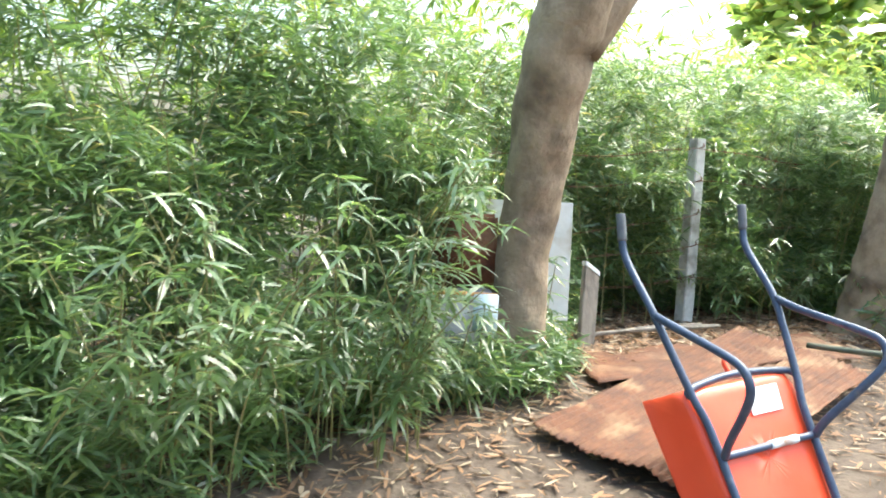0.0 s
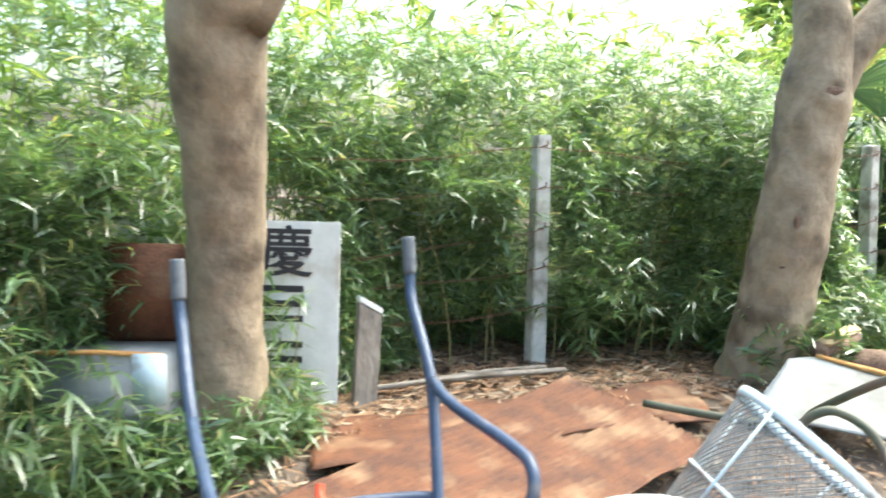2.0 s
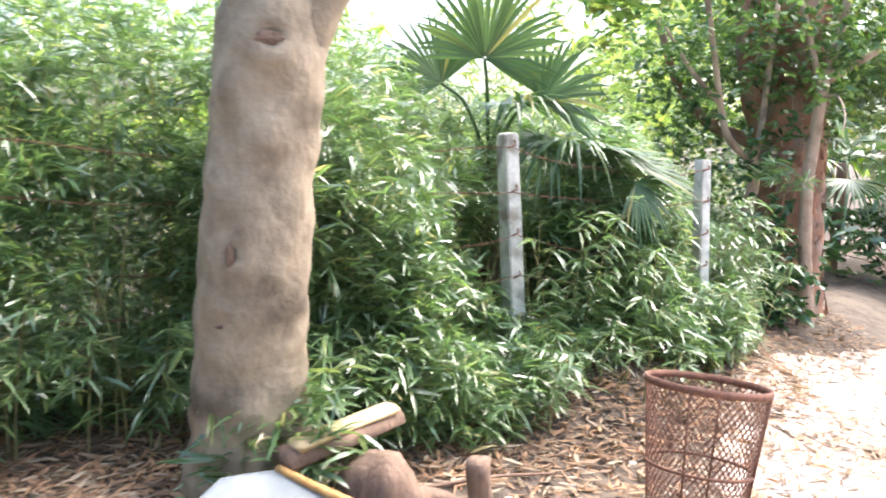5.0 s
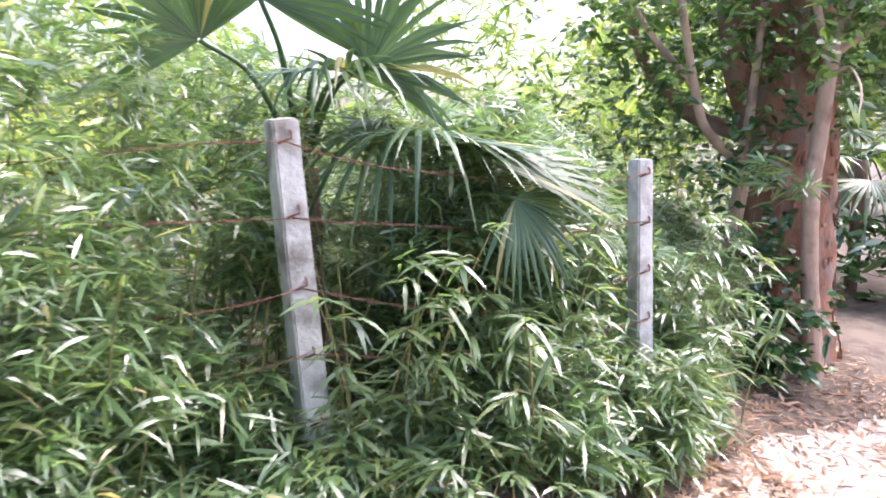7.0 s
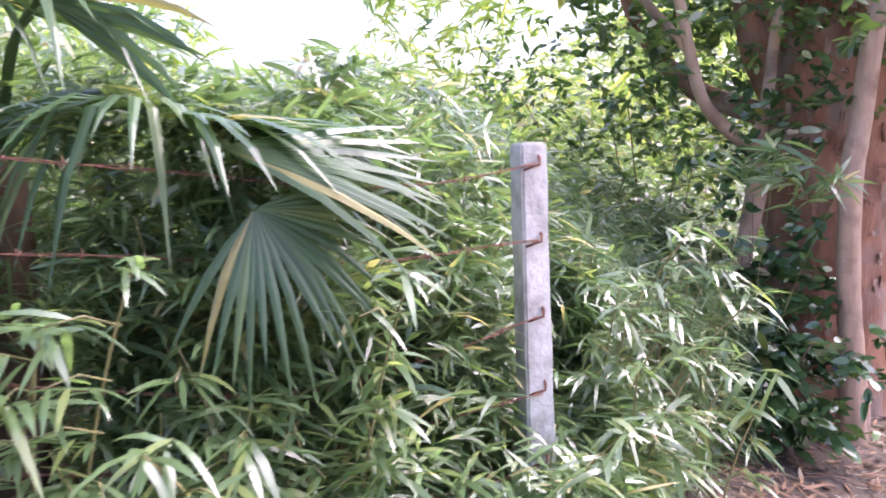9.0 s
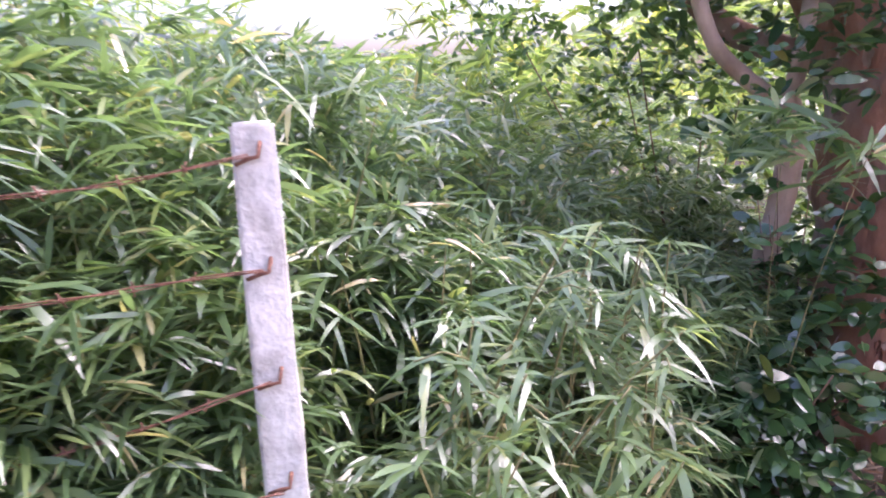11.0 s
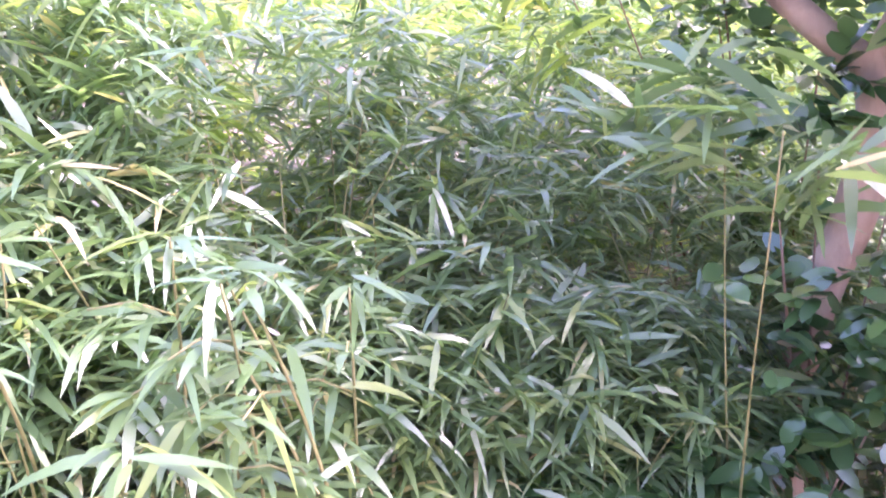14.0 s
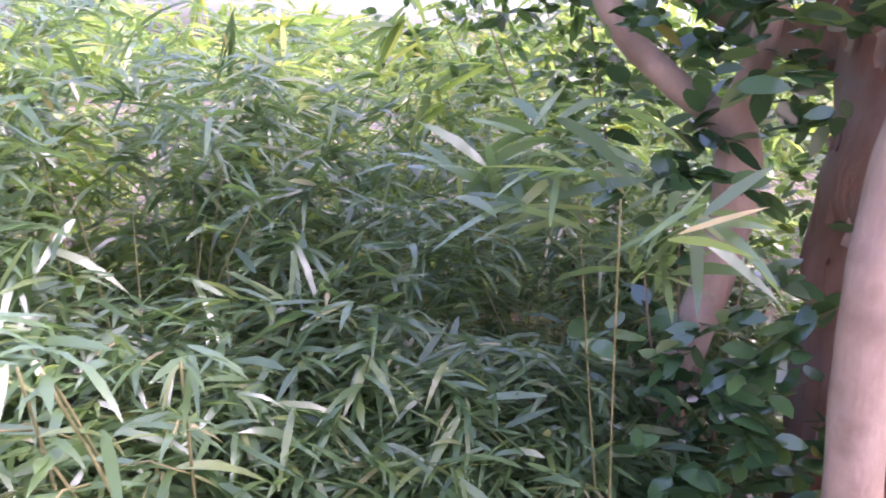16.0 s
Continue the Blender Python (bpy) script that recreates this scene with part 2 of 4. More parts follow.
def leaf_mesh(name, base, way, length, width, droop, mat, shape=(0.25, 0.85, 1.0, 0.62), stations=(0.0, 0.16, 0.45, 0.76), roll=0.5, fold=0.0):
    """One mesh of many blades: each starts at base, heads along way and bends down towards its tip."""
    n = len(base)
    way = unit(way)
    up = np.array([0.0, 0.0, 1.0])
    side = unit(np.cross(way, up) + rng.normal(0, 0.02, (n, 3)))
    nor = np.cross(side, way)
    a = rng.normal(0, roll, (n, 1))
    side = side * np.cos(a) + nor * np.sin(a)
    m = len(stations)
    co = np.zeros((n, 2 * m + 1, 3))
    for i, (s, w) in enumerate(zip((*stations, 1.0), (*shape, 0.0))):
        mid = base + way * (length * s)[:, None]
        mid[:, 2] -= droop * length * s * s
        if i < m:
            off = side * (width * w * 0.5)[:, None]
            co[:, 2 * i] = mid - off
            co[:, 2 * i + 1] = mid + off
        else:
            co[:, 2 * m] = mid
    quads = np.array([[2 * i, 2 * i + 1, 2 * i + 3, 2 * i + 2] for i in range(m - 1)])
    tri = np.array([2 * m - 2, 2 * m - 1, 2 * m])
    per = 4 * (m - 1) + 3
    loops = np.concatenate([quads.ravel(), tri])
    idx = (np.arange(n)[:, None] * (2 * m + 1) + loops[None]).ravel()
    starts = (np.arange(n)[:, None] * per + np.array([4 * i for i in range(m)])[None]).ravel()
    me = bpy.data.meshes.new(name)
    me.vertices.add(n * (2 * m + 1))
    me.vertices.foreach_set("co", co.ravel().astype(np.float32))
    me.loops.add(len(idx))
    me.loops.foreach_set("vertex_index", idx.astype(np.int32))
    me.polygons.add(len(starts))
    me.polygons.foreach_set("loop_start", starts.astype(np.int32))
    me.update(calc_edges=True)
    me.polygons.foreach_set("use_smooth", np.ones(len(starts), bool))
    me.materials.append(mat)
    return me


def spray_leaves(origin, heading, count=(4, 9), size=(0.11, 0.19), spread=1.1, lift=0.15):
    """Blade bases and ways for fans of leaves at the twig ends."""
    k = rng.integers(count[0], count[1], len(origin))
    at = np.repeat(np.arange(len(origin)), k)
    o, h = origin[at], unit(heading)[at]
    n = len(at)
    lateral = unit(np.cross(h, np.array([0, 0, 1.0])) + 1e-6)
    a = rng.normal(0, spread * 0.6, (n, 1))
    way = h * np.cos(a) + lateral * np.sin(a)
    way[:, 2] += rng.normal(lift, 0.28, n)
    back = rng.uniform(0, 0.13, (n, 1))
    base = o - h * back + rng.normal(0, 0.008, (n, 3))
    length = rng.uniform(*size, n) * np.repeat(rng.uniform(0.8, 1.15, len(origin)), k)
    return base, way, length


def ground_z(x, y):
    f = fence_y(x) - y
    s = min(max((f - 0.25) / 1.0, 0), 1)
    u = min(max((x - 3.2) / 2.0, 0), 1)
    w = min(max((x - 6.5) / 2.0, 0), 1)
    bank = max(0.0, 1 - abs(x - 5.8) / 1.5) * min(max((1.0 - f) / 0.8, 0), 1) * min(max((f + 2.5) / 1.5, 0), 1)
    dip = min(max((f - 0.9) / 1.4, 0), 1)
    return 0.22 * bank - 0.2 * dip * dip * (3 - 2 * dip) * (1 - u) - 0.2 * s * s * (3 - 2 * s) * u - 0.25 * w * w * (3 - 2 * w) * (1 if f > -1.5 else max(0, 1 + (f + 1.5) / 1.5))


FENCE = [(-12, 1.9), (-0.72, 5.35), (2.0, 6.15), (4.85, 7.0), (6.5, 7.62), (9.0, 9.6), (20, 20)]


def fence_y(x):
    for (x0, y0), (x1, y1) in zip(FENCE, FENCE[1:]):
        if x <= x1 or x1 == 20:
            return y0 + (y1 - y0) * (x - x0) / (x1 - x0)


# ---- ground ----
def build_ground():
    """One sheet to the horizon: fine near the walk, coarse beyond."""
    xs = [-900, -300, -100, -40, -20, -12] + [i * 0.16 for i in range(-50, 85)] + [16, 20, 28, 45, 100, 300, 900]
    ys = [-900, -300, -100, -40, -18, -8, -4] + [i * 0.16 for i in range(-12, 85)] + [16, 20, 28, 45, 100, 300, 900]
    verts, faces = [], []
    for y in ys:
        for x in xs:
            near = abs(x) < 15 and abs(y) < 15
            z = ground_z(x, y) if near else -0.2
            if near:
                z += 0.03 * noise.noise(Vector((x * 1.1, y * 1.1, 0))) + 0.018 * noise.noise(Vector((x * 4, y * 4, 3)))
            verts.append((x, y, z))
    w = len(xs)
    for j in range(len(ys) - 1):
        for i in range(w - 1):
            faces.append((j * w + i, j * w + i + 1, (j + 1) * w + i + 1, (j + 1) * w + i))
    ob = new("ground", mesh_of("ground", verts, faces, M_GROUND))
    tagged(ob, "brown earth under bamboo strewn with dry leaves", "ground", kind="structure")


build_ground()


def build_path():
    """Pale trodden path that runs beside the thicket."""
    edge = [(3.6, 3.7), (4.9, 5.0), (6.2, 6.8), (7.2, 7.86), (7.9, 8.32), (8.7, 8.68), (9.8, 9.2), (13, 11.1)]
    outer = [(4.6, 1.8), (6.6, 3.4), (8.2, 4.9), (9.6, 6.0), (11, 7), (12.5, 8), (15, 10), (19, 13)]
    a, b = curve_points([(*p, 0) for p in edge], 10), curve_points([(*p, 0) for p in outer], 10)
    verts, faces = [], []
    cols = 14
    for p, q in zip(a, b):
        for k in range(cols + 1):
            v = p.lerp(q, k / cols)
            jig = 0.07 * noise.noise(Vector((v.x * 3, v.y * 3, 5))) if k == 0 else 0
            x, y = v.x + jig, v.y - jig
            verts.append((x, y, ground_z(x, y) + 0.03 * noise.noise(Vector((x * 1.1, y * 1.1, 0))) + 0.018 * noise.noise(Vector((x * 4, y * 4, 3))) + (0.012 if k else -0.01)))
    w = cols + 1
    for j in range(len(a) - 1):
        for i in range(cols):
            faces.append((j * w + i, j * w + i + 1, (j + 1) * w + i + 1, (j + 1) * w + i))
    tagged(new("path", mesh_of("path", verts, faces, M_PATH)), "pale trodden path of earth and fine gravel", "path", kind="structure")


build_path()


# ---- fence of concrete posts and barbed wire ----
POSTS = [((-0.72, 5.42, 0.0), (-0.70, 5.45, 1.45)), ((2.0, 6.15, 0.0), (1.98, 6.13, 1.5)), ((5.02, 7.14, 0.0), (4.85, 7.05, 1.5)), ((6.55, 7.58, -0.1), (6.48, 7.63, 1.37))]


def build_post(lo, hi, i):
    lo, hi = Vector(lo) - Vector((0, 0, 0.15)), Vector(hi)
    ob = thing("fence_post", "weathered pale grey concrete fence post with wire staples", "fence post", lo, "fence posts")
    d = (hi - lo)
    turn = Vector((0, 0, 1)).rotation_difference(d).to_matrix().to_4x4()
    spin = Matrix.Rotation(radians((17, 17, 20, 13)[i]), 4, "Z")
    h = d.length
    bm = bmesh.new()
    bmesh.ops.create_cube(bm, size=1)
    for v in bm.verts:
        t = (0.049 if v.co.z > 0 else 0.055) * (0.86 if i == 3 else 1)
        v.co = Vector((t * (1 if v.co.x > 0 else -1), t * (1 if v.co.y > 0 else -1), h if v.co.z > 0 else 0))
    bmesh.ops.subdivide_edges(bm, edges=[e for e in bm.edges if abs(e.verts[0].co.z - e.verts[1].co.z) > 0.5], cuts=12)
    bmesh.ops.bevel(bm, geom=[e for e in bm.edges], offset=0.007, segments=2, affect="EDGES")
    for v in bm.verts:
        v.co += 0.0035 * noise.noise_vector(v.co * 9 + Vector((i * 7, 0, 0)))
    bmesh.ops.transform(bm, matrix=turn @ spin, verts=bm.verts)
    me = bpy.data.meshes.new("shaft")
    bm.to_mesh(me)
    bm.free()
    me.materials.append(M_CONCRETE)
    part("shaft", me, ob)
    for k in range(5):
        z = h - 0.07 - k * 0.26 * (0.86 if i == 3 else 1)
        p = turn @ spin @ Vector((0.0, -0.052 * (0.86 if i == 3 else 1), z))
        pts = [p + (turn @ spin).to_3x3() @ Vector(q) for q in ((-0.035, 0.003, -0.01), (-0.012, -0.010, 0.0), (0.008, -0.013, 0.004), (0.012, -0.008, 0.022), (0.014, 0.004, 0.03))]
        v, f = tube(pts, 0.0045, 6)
        part("staple", mesh_of("staple", v, f, M_WIRE), ob, "rusty wire staple")
    return ob


for i, (lo, hi) in enumerate(POSTS):
    build_post(lo, hi, i)


def build_wire(p, q, k, seed):
    a, b = Vector(p), Vector(q)
    n = max(10, int((b - a).length / 0.12))
    sag = [0.09, 0.05, 0.14, 0.08, 0.06][k]
    base = [a.lerp(b, s / n) + Vector((0.008 * math.sin(s * 1.9 + seed), 0, -sag * 4 * (s / n) * (1 - s / n) + 0.012 * math.sin(s * 0.7 + seed))) for s in range(n + 1)]
    pieces = [tube(curve_points([p + Vector((0, 0.004 * math.cos(j * 2.2), 0.004 * math.sin(j * 2.2))) for j, p in enumerate(base)], 2), 0.0017, 5),
              tube(curve_points([p - Vector((0, 0.004 * math.cos(j * 2.2), 0.004 * math.sin(j * 2.2))) for j, p in enumerate(base)], 2), 0.0017, 5)]
    for p in base[1:-1]:
        r = Vector((0, 1, 0.6 * math.sin(seed + p.x * 9))).normalized() * 0.016
        s = Vector((0.4 * math.sin(p.x * 13), -0.3, 1)).normalized() * 0.016
        pieces += [tube([p - r, p + r], 0.002, 4), tube([p - s, p + s], 0.002, 4)]
    v, f = joined(pieces)
    tagged(new("barbed_wire", mesh_of("barbed_wire", v, f, M_WIRE)), "thin rusty barbed wire strung between fence posts", "barbed wire", "fence wires")


for i in range(len(POSTS) - 1):
    for k in range(5):
        ends = []
        for j in (i, i + 1):
            lo, hi = Vector(POSTS[j][0]) - Vector((0, 0, 0.15)), Vector(POSTS[j][1])
            d = (hi - lo).normalized()
            ends.append(hi - d * (0.07 + k * 0.26 * (0.86 if j == 3 else 1)) + Vector((0.012, -0.06, 0)))
        build_wire(ends[0], ends[1], k, i * 5 + k)


# ---- trees ----
def limb_piece(ctrl, r0, r1, sides=12, rough=0.12, seed=0, steps=6):
    pts = curve_points(ctrl, steps)
    n = len(pts)
    return tube(pts, [r0 + (r1 - r0) * (i / (n - 1)) for i in range(n)], sides, rough, seed)


def trunk_piece(ctrl, radii, sides=28, rough=0.1, seed=0, knots=()):
    pts = curve_points(ctrl, 18)
    n = len(pts)
    rr = [float(np.interp(i / (n - 1) * (len(radii) - 1), range(len(radii)), radii)) for i in range(n)]
    v, f = tube(pts, rr, sides, rough, seed)
    out = []
    for p in v:
        for kp, depth, size in knots:
            e = (p - Vector(kp)).length / size
            if e < 2.5:
                axis = Vector((pts[n // 2].x, pts[n // 2].y, p.z))
                p = p + (p - axis).normalized() * depth * (1 - 1.8 * math.exp(-e * e * 4)) * math.exp(-e * e)
        out.append(p)
    return out, f


def crown_mesh(name, centres, spread, count, mat, size=(0.06, 0.1), wide=0.45, lift=0.0):
    centres = np.array(centres, float)
    c = centres[rng.integers(0, len(centres), count // 7)]
    o = c + rng.normal(0, 1, c.shape) * np.array(spread)
    h = rng.normal(0, 1, o.shape)
    h[:, 2] *= 0.5
    b, w, L = spray_leaves(o, h, (5, 10), size, 1.6, lift)
    return leaf_mesh(name, b, w, L, L * wide, rng.uniform(0.05, 0.4, len(b)), mat, shape=(0.2, 0.8, 1.0, 0.7), roll=0.7)


def build_tree(name, label, trunk, radii, limbs, bark, crown, leaves, seed, knots=(), size=(0.06, 0.1), wide=0.42, rough=0.1, mat=None, spread=(0.45, 0.45, 0.3)):
    ob = thing(name, label, "tree", trunk[0])
    back = Matrix.Translation(-Vector(trunk[0]))
    v, f = trunk_piece(trunk, radii, 56, rough, seed, knots)
    part("trunk", mesh_of("trunk", [back @ p for p in v], f, bark), ob)
    for ctrl, r0, r1 in limbs:
        v, f = limb_piece(ctrl, r0, r1, 12, rough, seed + 3)
        part("limb", mesh_of("limb", [back @ p for p in v], f, bark), ob)
    if leaves:
        me = crown_mesh("crown", crown, spread, leaves, mat or M_CANOPY, size, wide)
        me.transform(back)
        part("crown", me, ob, "dense green crown of small leaves")
    return ob


build_tree("tree", "tree with a smooth tan trunk forking above head height", [(0.22, 4.84, -0.1), (0.22, 4.8, 0.25), (0.22, 4.75, 0.7), (0.24, 4.64, 1.2), (0.25, 4.42, 1.8), (0.3, 4.27, 2.2), (0.3, 4.15, 2.9)], [0.25, 0.185, 0.165, 0.175, 0.195, 0.195, 0.13],
           [([(0.33, 4.35, 1.9), (0.58, 4.3, 2.3), (0.85, 4.4, 3.0), (1.1, 4.7, 3.9)], 0.14, 0.06), ([(0.3, 4.15, 2.8), (0.1, 4.2, 3.5), (-0.2, 4.5, 4.4)], 0.13, 0.05), ([(0.85, 4.4, 3.0), (1.3, 4.8, 3.6), (1.8, 4.6, 4.1)], 0.06, 0.03)],
           M_BARK, [(1.2, 5.2, 4.6), (-0.3, 5.1, 4.9), (1.9, 4.5, 4.5), (0.4, 5.2, 5.2), (-0.8, 4.6, 4.5)], 2200, 1, mat=M_CANOPY, spread=(0.6, 0.6, 0.4))
build_tree("tree", "leaning tree with a smooth tan trunk and dark knots", [(3.40, 5.8, -0.12), (3.40, 5.75, 0.25), (3.40, 5.69, 0.55), (3.415, 5.62, 0.95), (3.44, 5.59, 1.35), (3.475, 5.58, 1.76), (3.48, 5.57, 2.1), (3.40, 5.6, 2.8)], [0.3, 0.24, 0.22, 0.21, 0.197, 0.205, 0.165, 0.12],
           [([(3.5, 5.58, 1.7), (3.63, 5.57, 1.98), (3.9, 5.58, 2.32), (4.15, 5.7, 2.8), (4.35, 5.9, 3.9)], 0.15, 0.06), ([(3.40, 5.6, 2.7), (3.3, 5.8, 3.4), (3.0, 6.0, 4.4)], 0.12, 0.05)],
           M_BARK, [(4.2, 6.0, 4.6), (2.9, 6.0, 4.9), (3.6, 5.6, 5.2), (4.8, 5.6, 4.6)], 2200, 2,
           knots=[((3.33, 5.41, 1.03), 0.03, 0.07), ((3.47, 5.37, 1.78), 0.035, 0.08), ((3.3, 5.45, 0.78), 0.025, 0.06), ((3.5, 5.4, 0.95), 0.02, 0.05)], spread=(0.6, 0.6, 0.4))
build_tree("large_tree", "large old tree with flaking reddish brown bark", [(8.93, 9.98, -0.7), (8.90, 9.87, -0.25), (8.87, 9.84, 0.35), (8.85, 9.87, 1.1), (8.82, 9.95, 2.3), (8.7, 10.1, 3.3), (8.55, 10.3, 4.5)], [0.46, 0.4, 0.35, 0.34, 0.33, 0.28, 0.17],
           [([(8.65, 10.0, 1.5), (8.38, 10.0, 2.1), (8.3, 10.1, 3.0), (8.35, 10.2, 4.2)], 0.13, 0.06), ([(8.6, 10.05, 1.5), (8.15, 10.3, 1.7), (7.85, 10.5, 2.1), (7.6, 10.6, 2.8)], 0.08, 0.035), ([(8.95, 10.05, 2.5), (9.5, 10.0, 3.2), (10.1, 10.0, 4.1)], 0.15, 0.06)],
           M_BARK_RED, [(9.2, 9.9, 2.8), (10.0, 9.9, 2.8), (8.6, 10.3, 2.9), (8.1, 10.4, 2.6), (8.7, 9.6, 2.2), (9.2, 9.5, 2.1), (9.7, 9.6, 2.2), (8.3, 10.0, 2.1), (9.9, 9.4, 2.0), (9.4, 9.7, 2.4), (8.0, 10.4, 2.2)], 9000, 3, rough=0.16, spread=(0.42, 0.42, 0.28))


def build_flakes():
    """Loose bark plates on the large trunk, curled away at their edges."""
    for tree in [o for o in scene.objects if o.name == "large_tree"]:
        for i in range(190):
            z = rng.uniform(-0.3, 2.2)
            a = rng.uniform(-2.9, -0.2)
            r = float(np.interp(z, [-0.25, 0.35, 1.1, 2.3], [0.4, 0.35, 0.34, 0.33]))
            cx, cy = float(np.interp(z, [-0.25, 0.35, 1.1, 2.3], [8.90, 8.87, 8.85, 8.82])), float(np.interp(z, [-0.25, 0.35, 1.1, 2.3], [9.87, 9.84, 9.87, 9.95]))
            h, w = rng.uniform(0.025, 0.11), rng.uniform(0.015, 0.05)
            verts = []
            for j in range(5):
                for k in range(4):
                    zz = z + h * (j / 4 - 0.5) + rng.normal(0, 0.006)
                    aa = a + (w * (k / 3 - 0.5) + rng.normal(0, 0.005)) / r
                    lift = 0.006 + 0.012 * abs(k / 1.5 - 1) ** 2 + 0.008 * (j == 0)
                    rr = r * (1 + 0.16 * noise.noise(Vector((math.cos(aa) * 1.3 + 3, math.sin(aa) * 1.3, zz * 2.2)))) + lift
                    verts.append(Vector((cx + rr * math.cos(aa), cy + rr * math.sin(aa), zz)) - Vector((8.93, 9.98, -0.7)))
            faces = [(j * 4 + k, j * 4 + k + 1, j * 4 + k + 5, j * 4 + k + 4) for j in range(4) for k in range(3)]
            part("bark_flake", mesh_of("bark_flake", verts, faces, M_BARK_PALE if i % 3 == 0 else M_BARK_RED), tree)


build_flakes()
slender = build_tree("slender_tree", "slender pale-barked tree stem in front of a large trunk", [(8.66, 9.16, -0.45), (8.65, 9.18, -0.1), (8.64, 9.2, 0.2), (8.6, 9.2, 0.5), (8.565, 9.2, 0.9), (8.57, 9.22, 1.2), (8.61, 9.24, 1.5), (8.68, 9.28, 2.0), (8.82, 9.32, 2.5), (8.95, 9.36, 3.0)], [0.09, 0.072, 0.066, 0.06, 0.058, 0.058, 0.057, 0.054, 0.048, 0.04],
           [([(8.735, 9.18, -0.42), (8.735, 9.2, -0.1), (8.68, 9.21, 0.2), (8.645, 9.2, 0.36)], 0.038, 0.03), ([(8.68, 9.28, 2.0), (8.55, 9.35, 2.5), (8.4, 9.4, 3.0)], 0.035, 0.02), ([(8.7, 9.28, 2.1), (9.2, 9.0, 2.5), (9.5, 8.8, 2.8)], 0.035, 0.018), ([(8.67, 9.27, 1.95), (8.5, 8.85, 1.95), (8.25, 8.42, 1.78), (8.1, 8.24, 1.6)], 0.014, 0.004)],
           M_BARK_PALE, [(8.4, 9.4, 2.9), (9.1, 9.2, 2.6), (9.5, 8.8, 2.7), (9.0, 9.3, 3.3), (9.3, 9.4, 2.3)], 2000, 4, rough=0.08, spread=(0.4, 0.4, 0.28))


def build_overhang():
    """Broad young leaves on the twig that hangs low over the path."""
    state = rng.bit_generator.state
    at = np.array([(8.15, 8.27, 1.6), (8.2, 8.3, 1.6), (8.1, 8.24, 1.62)])
    b, w, L = spray_leaves(at, np.array([(0.2, -0.25, -0.5)] * 3), (2, 4), (0.075, 0.1), 1.6, -0.3)
    me = leaf_mesh("hanging_spray", b, w, L, L * 0.42, rng.uniform(0.2, 0.5, len(b)), M_YOUNG, shape=(0.2, 0.85, 1.0, 0.66), roll=0.4)
    me.transform(Matrix.Translation(-slender.location))
    part("hanging_spray", me, slender, "broad light green leaves on a hanging twig")
    rng.bit_generator.state = state


build_overhang()
build_tree("forked_tree", "small forked tree with pale bark among glossy leaves", [(8.24, 9.62, -0.35), (8.21, 9.63, 0.0), (8.18, 9.65, 0.35), (8.2, 9.65, 0.65), (8.26, 9.65, 0.95), (8.28, 9.65, 1.2), (8.23, 9.65, 1.38)], [0.085, 0.068, 0.058, 0.055, 0.056, 0.06, 0.062],
           [([(8.23, 9.65, 1.33), (8.08, 9.64, 1.43), (7.91, 9.62, 1.6), (7.78, 9.58, 1.95), (7.6, 9.5, 2.5), (7.45, 9.45, 3.0)], 0.041, 0.025), ([(8.24, 9.65, 1.3), (8.3, 9.65, 1.55), (8.34, 9.66, 2.0), (8.45, 9.75, 2.9)], 0.042, 0.025), ([(7.82, 9.6, 1.85), (7.55, 9.75, 2.2), (7.3, 9.85, 2.6)], 0.032, 0.015)],
           M_BARK_PALE, [(7.5, 9.6, 2.8), (8.4, 9.55, 2.5), (7.3, 9.85, 2.5), (8.0, 9.9, 2.9), (8.6, 9.6, 2.2), (7.6, 10.1, 2.1)], 2600, 5, rough=0.08, spread=(0.4, 0.4, 0.28))


def build_knots():
    tree = [o for o in scene.objects if o.name == "tree.001"][0]
    for x, y, z, w, h in ((3.33, 5.412, 1.03, 0.016, 0.04), (3.46, 5.375, 1.78, 0.05, 0.024), (3.33, 5.47, 0.76, 0.05, 0.012), (3.39, 5.41, 1.12, 0.045, 0.01)):
        bm = bmesh.new()
        bmesh.ops.create_icosphere(bm, subdivisions=3, radius=1)
        for v in bm.verts:
            v.co = Vector((v.co.x * w, v.co.y * 0.012, v.co.z * h)) * (1 + 0.3 * noise.noise(v.co * 2 + Vector((z, 0, 0)))) + Vector((x - 3.40, y - 5.8, z + 0.12))
        me = bpy.data.meshes.new("knot")
        bm.to_mesh(me)
        bm.free()
        me.materials.append(M_WOOD)
        part("knot", me, tree, "dark sunken knot in the bark")


build_knots()


# ---- bamboo thicket ----
def front_y(x):
    """Front face of the thicket."""
    return float(np.interp(x, [-6, -3.5, -2.4, -1.6, -1.2, -0.6, 0.0, 0.6, 1.1, 2.0, 3.0, 3.6, 4.2, 4.5, 5.0, 5.6, 6.3, 6.7, 7.0, 7.4, 7.8, 8.2, 9, 10], [1.9, 2.6, 3.0, 3.5, 3.8, 4.35, 5.15, 5.45, 5.85, 6.1, 6.25, 6.15, 6.4, 6.9, 7.05, 7.2, 7.65, 7.9, 8.15, 8.5, 9.0, 9.4, 10.9, 12]))


def crest_z(x):
    return float(np.interp(x, [-6, -2, -0.5, 0.5, 2, 4, 5.0, 5.7, 6.5, 7.5, 9, 11], [2.7, 2.45, 2.25, 2.15, 2.2, 2.1, 1.65, 1.5, 1.42, 1.42, 1.5, 2.2]))


